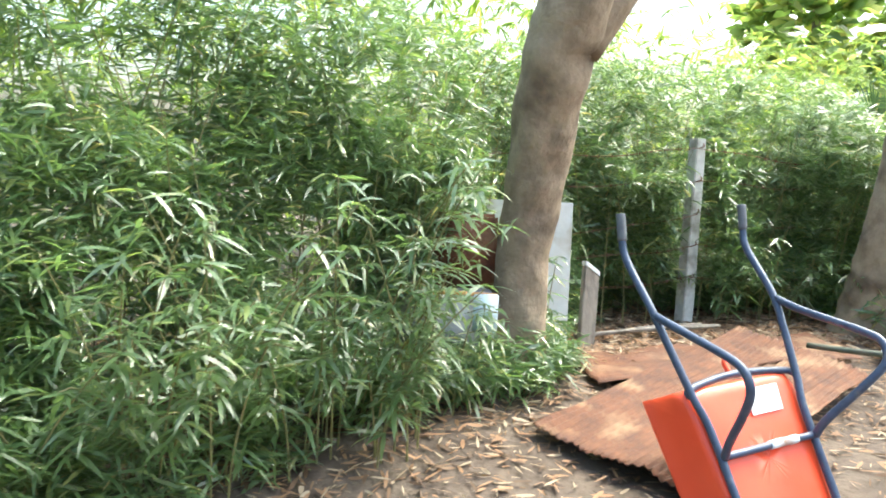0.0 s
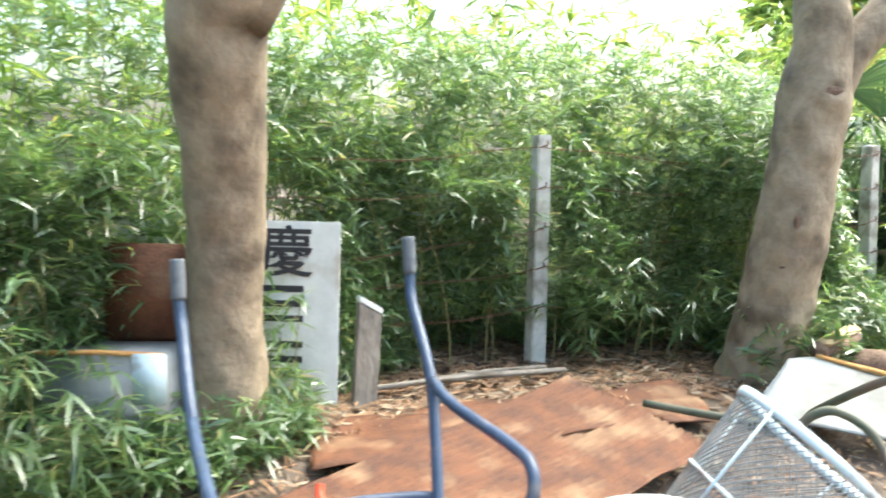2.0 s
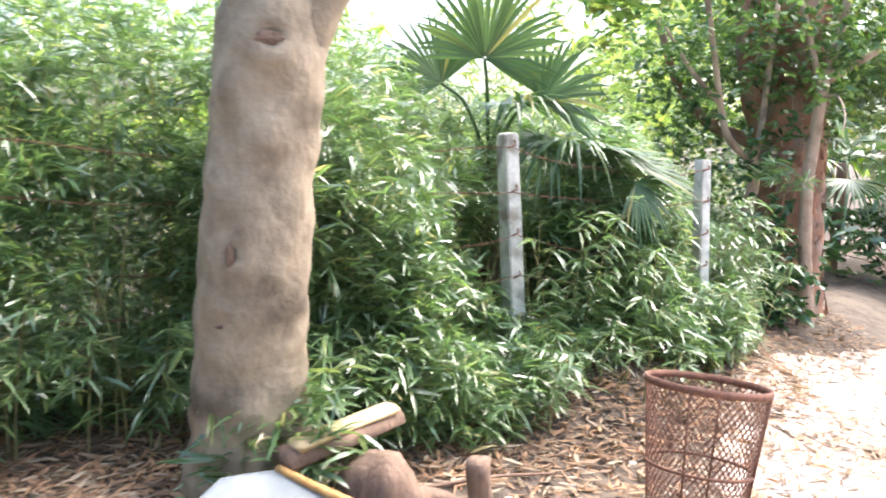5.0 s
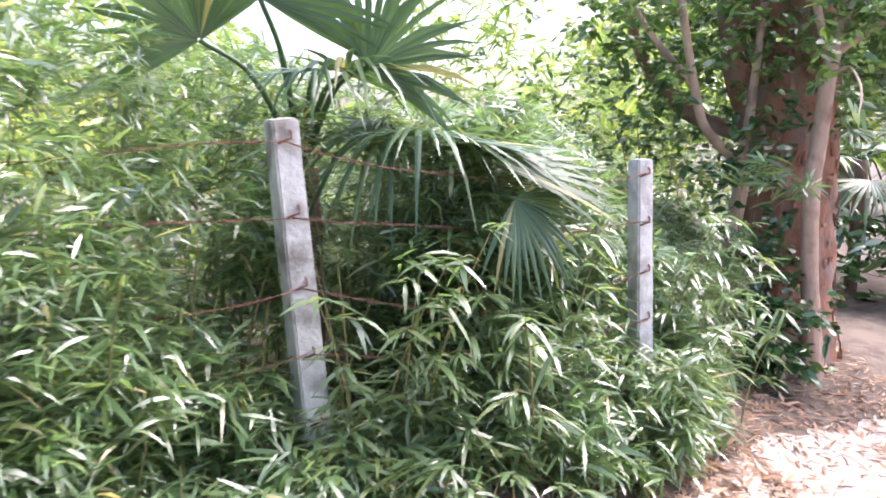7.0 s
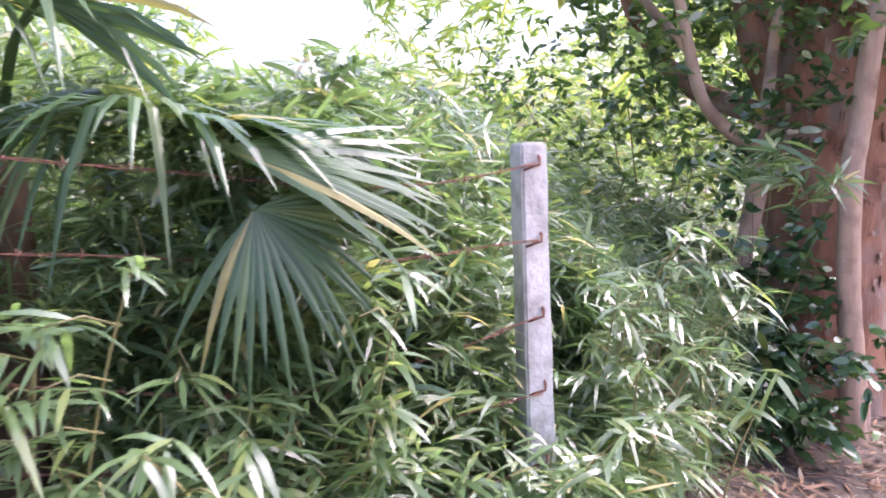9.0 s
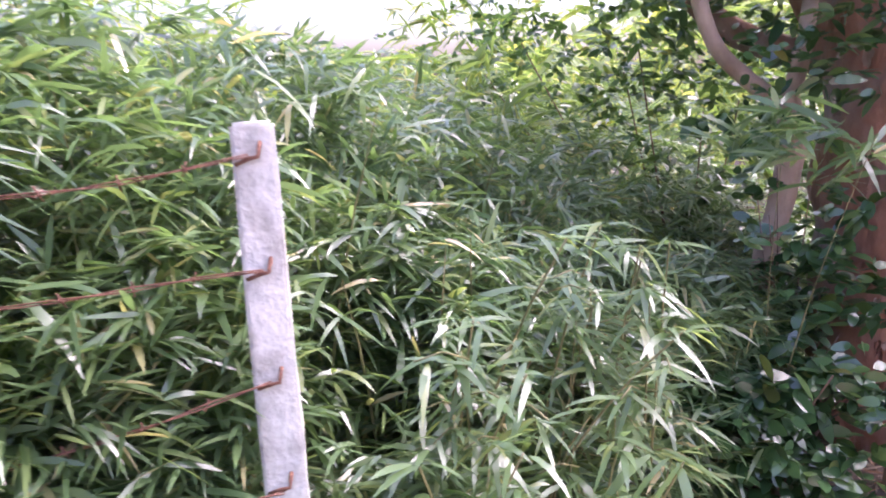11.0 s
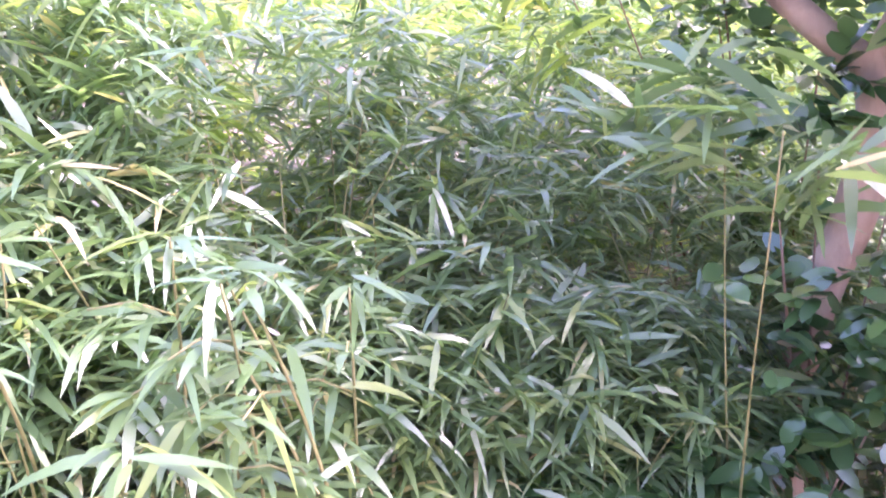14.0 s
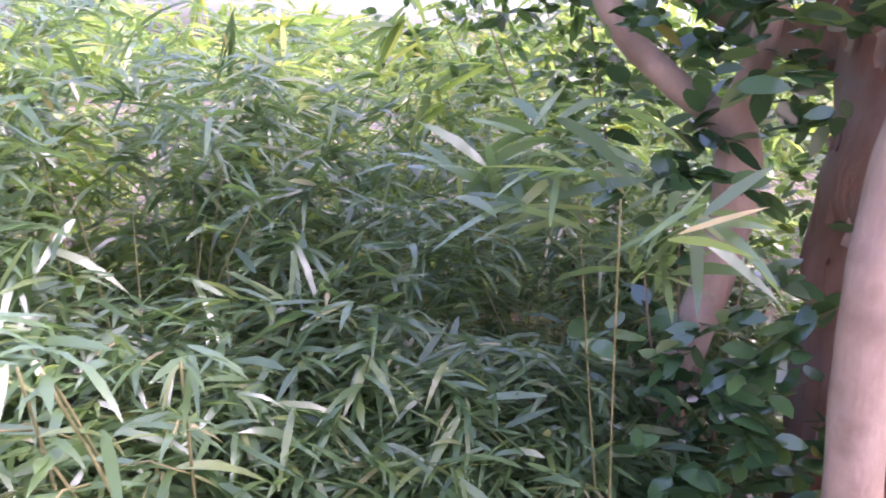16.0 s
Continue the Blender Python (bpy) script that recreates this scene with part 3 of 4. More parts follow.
def top_z(x, d):
    """Height of the thicket d metres behind its front."""
    near = float(np.interp(d, [0, 0.25, 0.6, 1.6, 4], [0.55, 0.78, 0.95, 1.05, 1.12]))
    low = float(np.interp(d, [0, 0.4, 1.0, 2.0, 3.2, 5], [0.48, 0.6, 0.74, 0.88, 1.03, 1.15]))
    k = min(max((x - 6.4) / 0.8, 0), 1)
    return crest_z(x) * (near * (1 - k) + low * k)


def fringe_y(x):
    return float(np.interp(x, [-3, -2, -1.2, -0.4, 0.3, 0.9, 3.2, 3.6, 4.2, 5.0, 6.0, 6.8, 7.4, 8.0], [2.4, 2.95, 3.45, 3.85, 4.45, 5.3, 5.95, 5.8, 6.15, 6.45, 6.85, 7.45, 8.15, 8.85]))


def fringe_z(x, d):
    return float(np.interp(x, [-3, -1, 0, 0.6, 1, 3, 3.5, 4.3, 4.6, 5.5, 6.5, 7.2, 8], [0.9, 0.75, 0.3, 0.28, 0.1, 0.15, 0.55, 1.0, 0.5, 0.45, 0.6, 0.75, 0.5])) * (0.5 + d)


def build_thicket(x0, x1, count, label, face=front_y, roof=top_z, depth=0.55, deepest=2.2, culms=26, size=(0.085, 0.155)):
    o, h = [], []
    while len(o) < count:
        x = rng.uniform(x0, x1)
        d = min(rng.exponential(depth), deepest * rng.uniform(0.8, 1))
        z = rng.uniform(0.0, 1.0) * roof(x, d)
        y = face(x) + d - 0.15 * math.sin(x * 3.1 + z * 2)
        if 1.2 < x < 3.2 and z < 0.3:
            y += 0.35
        g = ground_z(x, y)
        if any(abs(x - lo[0] + 0.25 * (lo[1] - y)) < 0.15 and -0.5 < lo[1] + 0.12 - y < 0.9 and rng.uniform() < 0.93 and z > 0.35 for lo, hi in POSTS[1:]):
            continue
        if noise.noise(Vector((x * 1.6, y * 1.6, z * 1.6))) < -0.3:
            continue
        o.append((x, y, g + z + 0.05))
        h.append((rng.normal(0.1, 0.85), rng.normal(-0.55, 0.65), rng.normal(0.14, 0.25)))
    o, h = np.array(o), np.array(h)
    b, w, L = spray_leaves(o, h, size=size)
    me = leaf_mesh("leaves", b, w, L, L * rng.uniform(0.085, 0.13, len(b)), rng.uniform(0.05, 0.6, len(b)), M_BAMBOO)
    ob = thing("bamboo_thicket", label, "bamboo", (0, 0, 0), "bamboo thickets", "stuff")
    part("leaves", me, ob)
    pieces = []
    for i in range(int((x1 - x0) * culms)):
        x = rng.uniform(x0, x1)
        d = rng.uniform(0.02, min(1.8, deepest))
        y = face(x) + d
        z1 = roof(x, d) * rng.uniform(0.7, 1.05)
        g = ground_z(x, y)
        lean = Vector((rng.normal(0, 0.14), rng.normal(-0.12, 0.14), 0))
        pts = [Vector((x, y, g - 0.05)) + lean * (s / 5) ** 2 * z1 + Vector((0, 0, z1 * s / 5)) for s in range(6)]
        pieces.append(tube(pts, [0.0055, 0.005, 0.0045, 0.004, 0.003, 0.0015], 5, cap=False))
    v, f = joined(pieces)
    part("culms", mesh_of("culms", v, f, M_CULM), ob)


TALL = "dense thicket of dwarf bamboo with narrow green leaves"
for x0, x1, n, deep in ((-5.5, -2.5, 3000, 2.2), (-2.5, -0.6, 6200, 2.2), (-0.6, 1.0, 5000, 2.2), (1.0, 2.6, 5200, 2.2), (2.6, 4.3, 5200, 2.2), (4.3, 5.6, 4400, 2.6), (5.6, 7.0, 6400, 4.2), (7.0, 8.4, 5200, 4.2), (8.4, 10.5, 1400, 2.2)):
    build_thicket(x0, x1, n, TALL, depth=0.55 if deep < 2.5 else 0.85 if deep < 3 else 1.2, deepest=deep, size=(0.085, 0.155) if deep < 3 else (0.1, 0.18))
LOW = "low fringe of young bamboo shoots before the fence"
for x0, x1, n in ((-3.2, -1.2, 900), (-1.2, 0.6, 700), (3.3, 4.5, 800), (4.5, 6.0, 700), (6.0, 7.0, 550), (7.0, 7.9, 300)):
    build_thicket(x0, x1, n, LOW, fringe_y, fringe_z, 0.3, 0.7, 14, (0.10, 0.175))


build_thicket(3.2, 3.75, 120, "young bamboo shoots at the foot of a tree", lambda x: 5.28 + 0.2 * abs(x - 3.6), lambda x, d: 0.62 * (0.6 + d), 0.15, 0.35, 10, (0.12, 0.2))


def build_shoot(x, y, h, fans, lean):
    """A single bamboo shoot: curved culm with star-like leaf fans."""
    g = ground_z(x, y)
    ob = thing("bamboo_shoot", "slender young bamboo shoot with star-like fans of leaves", "bamboo", (x, y, g), "bamboo shoots")
    lean = Vector(lean)
    pts = [Vector((0, 0, -0.05)) + lean * (s / 6) ** 2 * h + Vector((0, 0, h * s / 6)) for s in range(7)]
    v, f = tube(curve_points(pts, 3), [0.006 - 0.0002 * i for i in range(19)], 6)
    part("culm", mesh_of("culm", v, f, M_CULM), ob)
    for k in range(fans):
        p = pts[6].lerp(pts[2], k / fans) if k else pts[6]
        a = rng.uniform(-2.6, -0.5) if k else math.atan2(lean.y, lean.x)
        d = np.array([[math.cos(a), math.sin(a), 0.15]])
        tip = np.array([list(p)]) + d * (0.14 if k else 0.02)
        b, w, L = spray_leaves(tip, d, (7, 10), (0.095, 0.165), 1.7, 0.08)
        part("leaf_fan", leaf_mesh("leaf_fan", b, w, L, L * rng.uniform(0.11, 0.15, len(b)), rng.uniform(0.15, 0.6, len(b)), M_BAMBOO, roll=0.3), ob)
        if k:
            v, f = tube([p, p.lerp(Vector(tip[0]), 0.5) + Vector((0, 0, 0.02)), Vector(tip[0])], 0.002, 5)
            part("twig", mesh_of("twig", v, f, M_CULM), ob)


for i in range(46):
    x = (rng.uniform(-2.6, -0.5), rng.uniform(2.2, 4.4), rng.uniform(4.9, 7.4))[i % 3]
    y = (fringe_y(x) if i % 3 != 1 else front_y(x)) + rng.uniform(-0.12, 0.25)
    build_shoot(x, y, rng.uniform(0.35, 0.95) * (1.2 if i % 3 == 0 else 0.85), int(rng.integers(3, 6)), (rng.normal(0.05, 0.25), rng.normal(-0.3, 0.15), 0))


for i in range(26):
    x = rng.uniform(-1.9, -0.45)
    build_shoot(x, fringe_y(x) + rng.uniform(-0.1, 0.3), rng.uniform(0.8, 1.45), int(rng.integers(5, 9)), (rng.normal(0.1, 0.2), rng.normal(-0.3, 0.12), 0))
local = np.random.default_rng(77)
kept = rng.bit_generator.state
for i in range(13):
    s = 0.08 + 0.62 * (i + 0.5) / 13
    x, y = 4.96 + 1.59 * s, 7.05 + 0.53 * s - local.uniform(0.02, 0.22)
    build_shoot(x, y, local.uniform(0.55, 1.05), int(local.integers(5, 8)), (local.normal(0.05, 0.15), local.normal(-0.12, 0.08), 0))
for i in range(12):
    x = local.uniform(6.8, 7.45)
    build_shoot(x, front_y(x) + local.uniform(-0.08, 0.2), local.uniform(0.75, 1.15), int(local.integers(5, 8)), (local.normal(0.1, 0.12), local.normal(-0.2, 0.08), 0))
# arching sprays close to the walk's end
for x, y, h, lean in ((7.3, 8.62, 1.0, (-0.06, -0.25, 0)), (7.46, 8.48, 1.08, (-0.03, -0.25, 0)), (0.5, 5.12, 0.6, (0.05, -0.1, 0)), (-0.42, 4.2, 0.6, (0.05, -0.2, 0)), (-0.28, 4.12, 0.5, (0.1, -0.2, 0)), (-0.12, 4.28, 0.5, (0.0, -0.15, 0)), (-0.5, 4.05, 0.75, (0.15, -0.15, 0)), (0.36, 5.05, 0.45, (0.1, -0.1, 0))):
    build_shoot(x, y, h + 0.1, 4, lean)
rng.bit_generator.state = kept


def build_far_bamboo():
    n = 8500
    x = rng.uniform(-9, 12, n)
    d = rng.uniform(1.8, 7.5, n)
    y = np.array([front_y(v) for v in x]) + d
    tall = np.interp(x, [-7, 0, 1.5, 3, 4.3, 5, 6.5, 8, 9, 11], [4.5, 3.9, 3.2, 3.0, 2.4, 1.55, 1.45, 1.7, 2.6, 4.2]) + 0.04 * d
    z = rng.uniform(0.02, 1.0, n) * tall
    x[:500], y[:500], z[:500] = rng.uniform(6.1, 7.8, 500), rng.uniform(12.6, 15, 500), rng.uniform(0.3, 3.7, 500)
    o = np.c_[x, y, z]
    b, w, L = spray_leaves(o, rng.normal(0, 1, o.shape) * np.array([1, 1, 0.3]), (5, 10), (0.16, 0.28), 1.3, 0.1)
    ob = thing("far_bamboo", "yellow-green bamboo behind the fence, its leaf colour lightened for sunlight", "bamboo", kind="stuff")
    # same blades as the thicket, with sunlight painted into the leaf colour
    part("leaves", leaf_mesh("leaves", b, w, L, L * 0.14, rng.uniform(0.1, 0.5, len(b)), M_FAR_SUNLIT), ob)


build_far_bamboo()


# ---- dry leaf litter ----
def build_litter(count):
    x = rng.uniform(-4, 7.2, count)
    x[: count // 16] = rng.uniform(7, 9.5, count // 16)
    f = rng.uniform(-0.6, 1.0, count) + (rng.uniform(0, 1, count) < 0.4) * rng.uniform(0, 1.8, count)
    y = np.array([fence_y(v) for v in x]) - f
    z = np.array([ground_z(a, c) + 0.03 * noise.noise(Vector((a * 1.1, c * 1.1, 0))) + 0.018 * noise.noise(Vector((a * 4, c * 4, 3))) for a, c in zip(x, y)]) + rng.uniform(0.005, 0.03, count)
    a = rng.uniform(0, 2 * math.pi, count)
    way = np.c_[np.cos(a), np.sin(a), rng.normal(0.03, 0.12, count)]
    L = rng.uniform(0.035, 0.12, count)
    me = leaf_mesh("leaf_litter", np.c_[x, y, z], way, L, L * rng.uniform(0.11, 0.22, count), rng.uniform(-0.1, 0.12, count), M_LITTER, roll=0.35)
    tagged(new("leaf_litter", me), "layer of dry tan bamboo leaves on the earth", "leaf litter", kind="stuff")


build_litter(48000)


# ---- far woods and canopy ----
def build_far_woods():
    """Ring of distant trees; tall sides, low beyond the thicket where the sky shows."""
    for k in range(34):
        a = 2 * math.pi * k / 34 + rng.uniform(-0.06, 0.06)
        r = rng.uniform(24, 32)
        x, y = 3 + r * math.sin(a), 4 + r * math.cos(a)
        bearing = math.degrees(math.atan2(x - 3, y - 4))
        tall = 2.0 if -60 < bearing < 28 else rng.uniform(7, 10)
        ob = thing("far_tree", "distant leafy green tree", "tree", (x, y, -0.2), "far trees")
        v, f = tube(curve_points([(0, 0, -0.2), (0.1, 0, tall * 0.4), (0, 0.1, tall * 0.8)], 4), [0.22] * 5 + [0.15] * 3 + [0.08], 8, 0.1, k)
        part("trunk", mesh_of("trunk", v, f, M_BARK), ob)
        n = 260
        d = rng.normal(0, 1, (n, 3))
        o = unit(d) * rng.uniform(0.4, 1.0, (n, 1)) * np.array([2.9, 2.9, tall * 0.48]) + np.array([0, 0, tall * 0.55])
        b, w, L = spray_leaves(o, d, (6, 10), (0.5, 0.9), 1.5, 0.0)
        # most crowns take the leaf colour lightened for sunlight
        part("crown", leaf_mesh("crown", b, w, L, L * 0.5, rng.uniform(0.1, 0.4, len(b)), M_FAR_SUNLIT if k % 3 or -70 < bearing < 70 else M_CANOPY, roll=0.8), ob)


build_far_woods()


# ---- fan palms ----
def fan_leaf(hub, heading, up, radius, blades, spread, fold=0.35, droop=0.25, width=0.045):
    """A palm fan: long folded segments joined near the hub."""
    h = Vector(heading).normalized()
    side = h.cross(Vector(up)).normalized()
    nor = side.cross(h)
    verts, faces = [], []
    for i in range(blades):
        a = (i / (blades - 1) - 0.5) * spread + 0.035 * math.sin(i * 7.3)
        sag = droop * (1 + 0.7 * math.sin(i * 4.1 + radius * 9))
        d = h * math.cos(a) + side * math.sin(a)
        L = radius * (0.75 + 0.25 * math.cos(a * 0.9)) * rng.uniform(0.93, 1.04)
        perp = nor.cross(d).normalized()
        o = len(verts)
        for s, w in ((0.02, 0.15), (0.3, 0.8), (0.55, 1.0), (0.8, 0.6), (1.0, 0.05)):
            c = Vector(hub) + d * L * s
            c.z -= sag * L * max(0, s - 0.35) ** 2
            ww = width * w
            verts += [c - perp * ww, c + nor * ww * fold, c + perp * ww]
        for j in range(4):
            b = o + j * 3
            faces += [(b, b + 1, b + 4, b + 3), (b + 1, b + 2, b + 5, b + 4)]
    return verts, faces


def build_palm(name, label, root, fronds, trunk_h):
    ob = thing(name, label, "palm", root)
    back = Matrix.Translation(-Vector(root))
    top = Vector(root) + Vector((0, 0, trunk_h))
    v, f = tube(curve_points([Vector(root) - Vector((0, 0, 0.2)), Vector(root) + Vector((0.02, 0, trunk_h * 0.5)), top], 6), 0.075, 12, 0.25, 9)
    part("trunk", mesh_of("trunk", [back @ p for p in v], f, M_WOOD), ob, "fibrous brown palm trunk")
    for hub, heading, up, r, blades, spread, droop in fronds:
        hub = Vector(hub)
        v, f = fan_leaf(hub, heading, up, r, blades, spread, droop=droop, width=r * 0.03)
        fr = part("frond", mesh_of("frond", [back @ p for p in v], f, M_PALM, False), ob, "pleated green fan leaf")
        mid = (top + hub) / 2 + Vector((0, 0, 0.12))
        v, f = tube(curve_points([top, mid, hub], 6), [0.014] * 7 + [0.011] * 6, 6)
        part("stalk", mesh_of("stalk", [back @ p for p in v], f, M_PALM), fr)


build_palm("fan_palm", "fan palm with broad pleated leaves behind the fence", (4.95, 7.75, 0.0), [
    ((4.78, 7.35, 1.95), (0.25, -0.25, 0.9), (0.2, -1, 0.1), 0.62, 30, 3.6, 0.25),
    ((4.55, 7.5, 1.8), (-0.5, -0.1, 0.75), (0.1, -1, 0.2), 0.5, 24, 3.0, 0.3),
    ((5.2, 7.45, 1.72), (0.55, -0.1, 0.65), (0, -1, 0.3), 0.5, 24, 3.0, 0.4),
    ((5.12, 7.6, 1.7), (0.4, -0.5, 0.1), (0.1, 0.2, 1), 0.5, 24, 3.0, 0.9),
    ((5.0, 7.5, 1.7), (-0.2, -0.6, 0.0), (0, 0.2, 1), 0.4, 18, 2.8, 1.0)], 1.3)
build_palm("fan_palm", "young fan palm with drooping split leaves beside a post", (5.55, 7.75, 0.0), [
    ((5.5, 7.5, 1.4), (0.85, -0.35, 0.05), (0.1, 0.1, 1), 0.62, 24, 1.8, 0.5),
    ((5.74, 7.16, 1.22), (0.45, -0.15, -0.5), (0.3, -1, 0.3), 0.37, 20, 2.5, 0.5),
    ((5.66, 7.2, 1.36), (0.9, 0.1, -0.12), (0.1, -0.5, 0.8), 0.55, 20, 1.0, 0.3),
    ((5.42, 7.5, 1.45), (-0.25, -0.6, 0.1), (0, 0.1, 1), 0.48, 18, 2.6, 1.3),
    ((5.3, 7.6, 1.5), (-0.7, -0.3, -0.2), (0, -0.3, 1), 0.5, 18, 2.4, 1.2)], 1.0)
for i, (x, y, z, s) in enumerate(((11.4, 12.2, -0.2, 1.5), (12.6, 11.4, -0.2, 1.2), (13.6, 13.0, -0.2, 1.9), (12.2, 14.0, -0.2, 2.0), (10.9, 13.6, -0.2, 1.6))):
    fr = []
    for k in range(9):
        a = k * 2.4 + i
        el = 0.7 - 0.16 * k
        d = Vector((math.cos(a), math.sin(a), el))
        hub = Vector((x, y, z + s)) + d.normalized() * 0.55
        fr.append((hub, d, Vector((-d.x * 0.3, -d.y * 0.3, 1)), 0.75, 20, 3.2, 0.6))
    build_palm("fan_palm", "distant fan palm with hanging green fronds", (x, y, z), fr, s)


# ---- glossy shrubs ----
def build_shrub(name, label, centres, spread, leaves, size, mat, root, wide=0.5, stems=7, thick=0.008, stem_mat=M_WOOD):
    ob = thing(name, label, "shrub", root)
    me = crown_mesh("leaves", centres, spread, leaves, mat, size, wide, 0.1)
    me.transform(Matrix.Translation(-Vector(root)))
    part("leaves", me, ob)
    for i in range(stems):
        c = Vector(centres[i % len(centres)]) - Vector(root) + Vector(rng.normal(0, 0.12, 3))
        v, f = tube(curve_points([(0.05 * math.cos(i), 0.05 * math.sin(i), -0.1), c * 0.5 + Vector((0, 0, 0.08)), c], 5), [thick] * 6 + [thick * 0.5] * 5, 6)
        part("stem", mesh_of("stem", v, f, stem_mat), ob)
    return ob


build_shrub("camellia_shrub", "low camellia shrub with glossy dark green oval leaves", [(7.74, 9.12, 0.2), (7.9, 9.15, 0.22), (8.05, 9.1, 0.2), (8.2, 9.2, 0.32), (8.3, 8.95, 0.26), (7.85, 8.85, 0.14), (8.05, 8.85, 0.08), (8.22, 8.82, 0.05), (7.95, 8.95, 0.18), (7.8, 8.95, 0.02), (8.1, 8.95, -0.05), (8.35, 8.88, 0.32)], (0.1, 0.09, 0.07), 1500, (0.075, 0.115), M_BROAD, (8.1, 9.15, -0.3), 0.5, 12)
build_shrub("camellia_shrub", "tall camellia with sparse glossy dark leaves around a stem", [(8.3, 9.5, 0.7), (8.38, 9.45, 0.85), (8.4, 9.4, 0.6), (8.12, 9.45, 0.75), (8.25, 9.4, 0.45), (8.05, 9.5, 1.05), (8.3, 9.5, 1.3), (8.38, 9.3, 0.5), (8.12, 9.45, 1.52), (8.32, 9.42, 1.6), (8.45, 9.45, 1.42), (8.42, 9.4, 1.7)], (0.09, 0.09, 0.1), 680, (0.07, 0.11), M_BROAD, (8.28, 9.55, -0.28), 0.5, 8, 0.005)
build_shrub("evergreen_shrub", "tall evergreen shrub with small mid-green leaves behind a forked tree", [(7.6, 10.7, 1.45), (8.0, 10.5, 1.35), (8.4, 10.6, 1.5), (7.2, 11.0, 1.6), (8.6, 10.5, 1.1), (8.2, 10.4, 0.9), (7.9, 10.3, 1.7), (8.5, 10.3, 0.7), (7.0, 11.3, 1.5)], (0.24, 0.22, 0.2), 3600, (0.05, 0.085), M_CANOPY, (8.1, 10.6, -0.3), 0.45, 9)
build_shrub("broadleaf_shrub", "low dark broad-leaved shrubs on a bank", [(11.2, 11.6, 0.2), (11.9, 11.2, 0.3), (12.6, 10.8, 0.2), (12.2, 11.8, 0.5), (11.4, 12.2, 0.4), (13.2, 10.6, 0.3)], (0.35, 0.35, 0.22), 2200, (0.12, 0.22), M_BROAD, (11.9, 11.4, -0.3), 0.3, 9)
# twigs with big leaves that hang close over the walk's end
build_shrub("bamboo_spray", "overhanging bamboo spray with long drooping leaves", [(8.0, 8.82, 1.22), (8.12, 8.8, 1.12), (7.85, 8.9, 1.18), (7.95, 8.95, 1.3), (8.2, 8.85, 1.15)], (0.09, 0.05, 0.05), 150, (0.12, 0.18), M_BAMBOO, (8.1, 9.35, -0.25), 0.13, 2, 0.003, M_CULM)


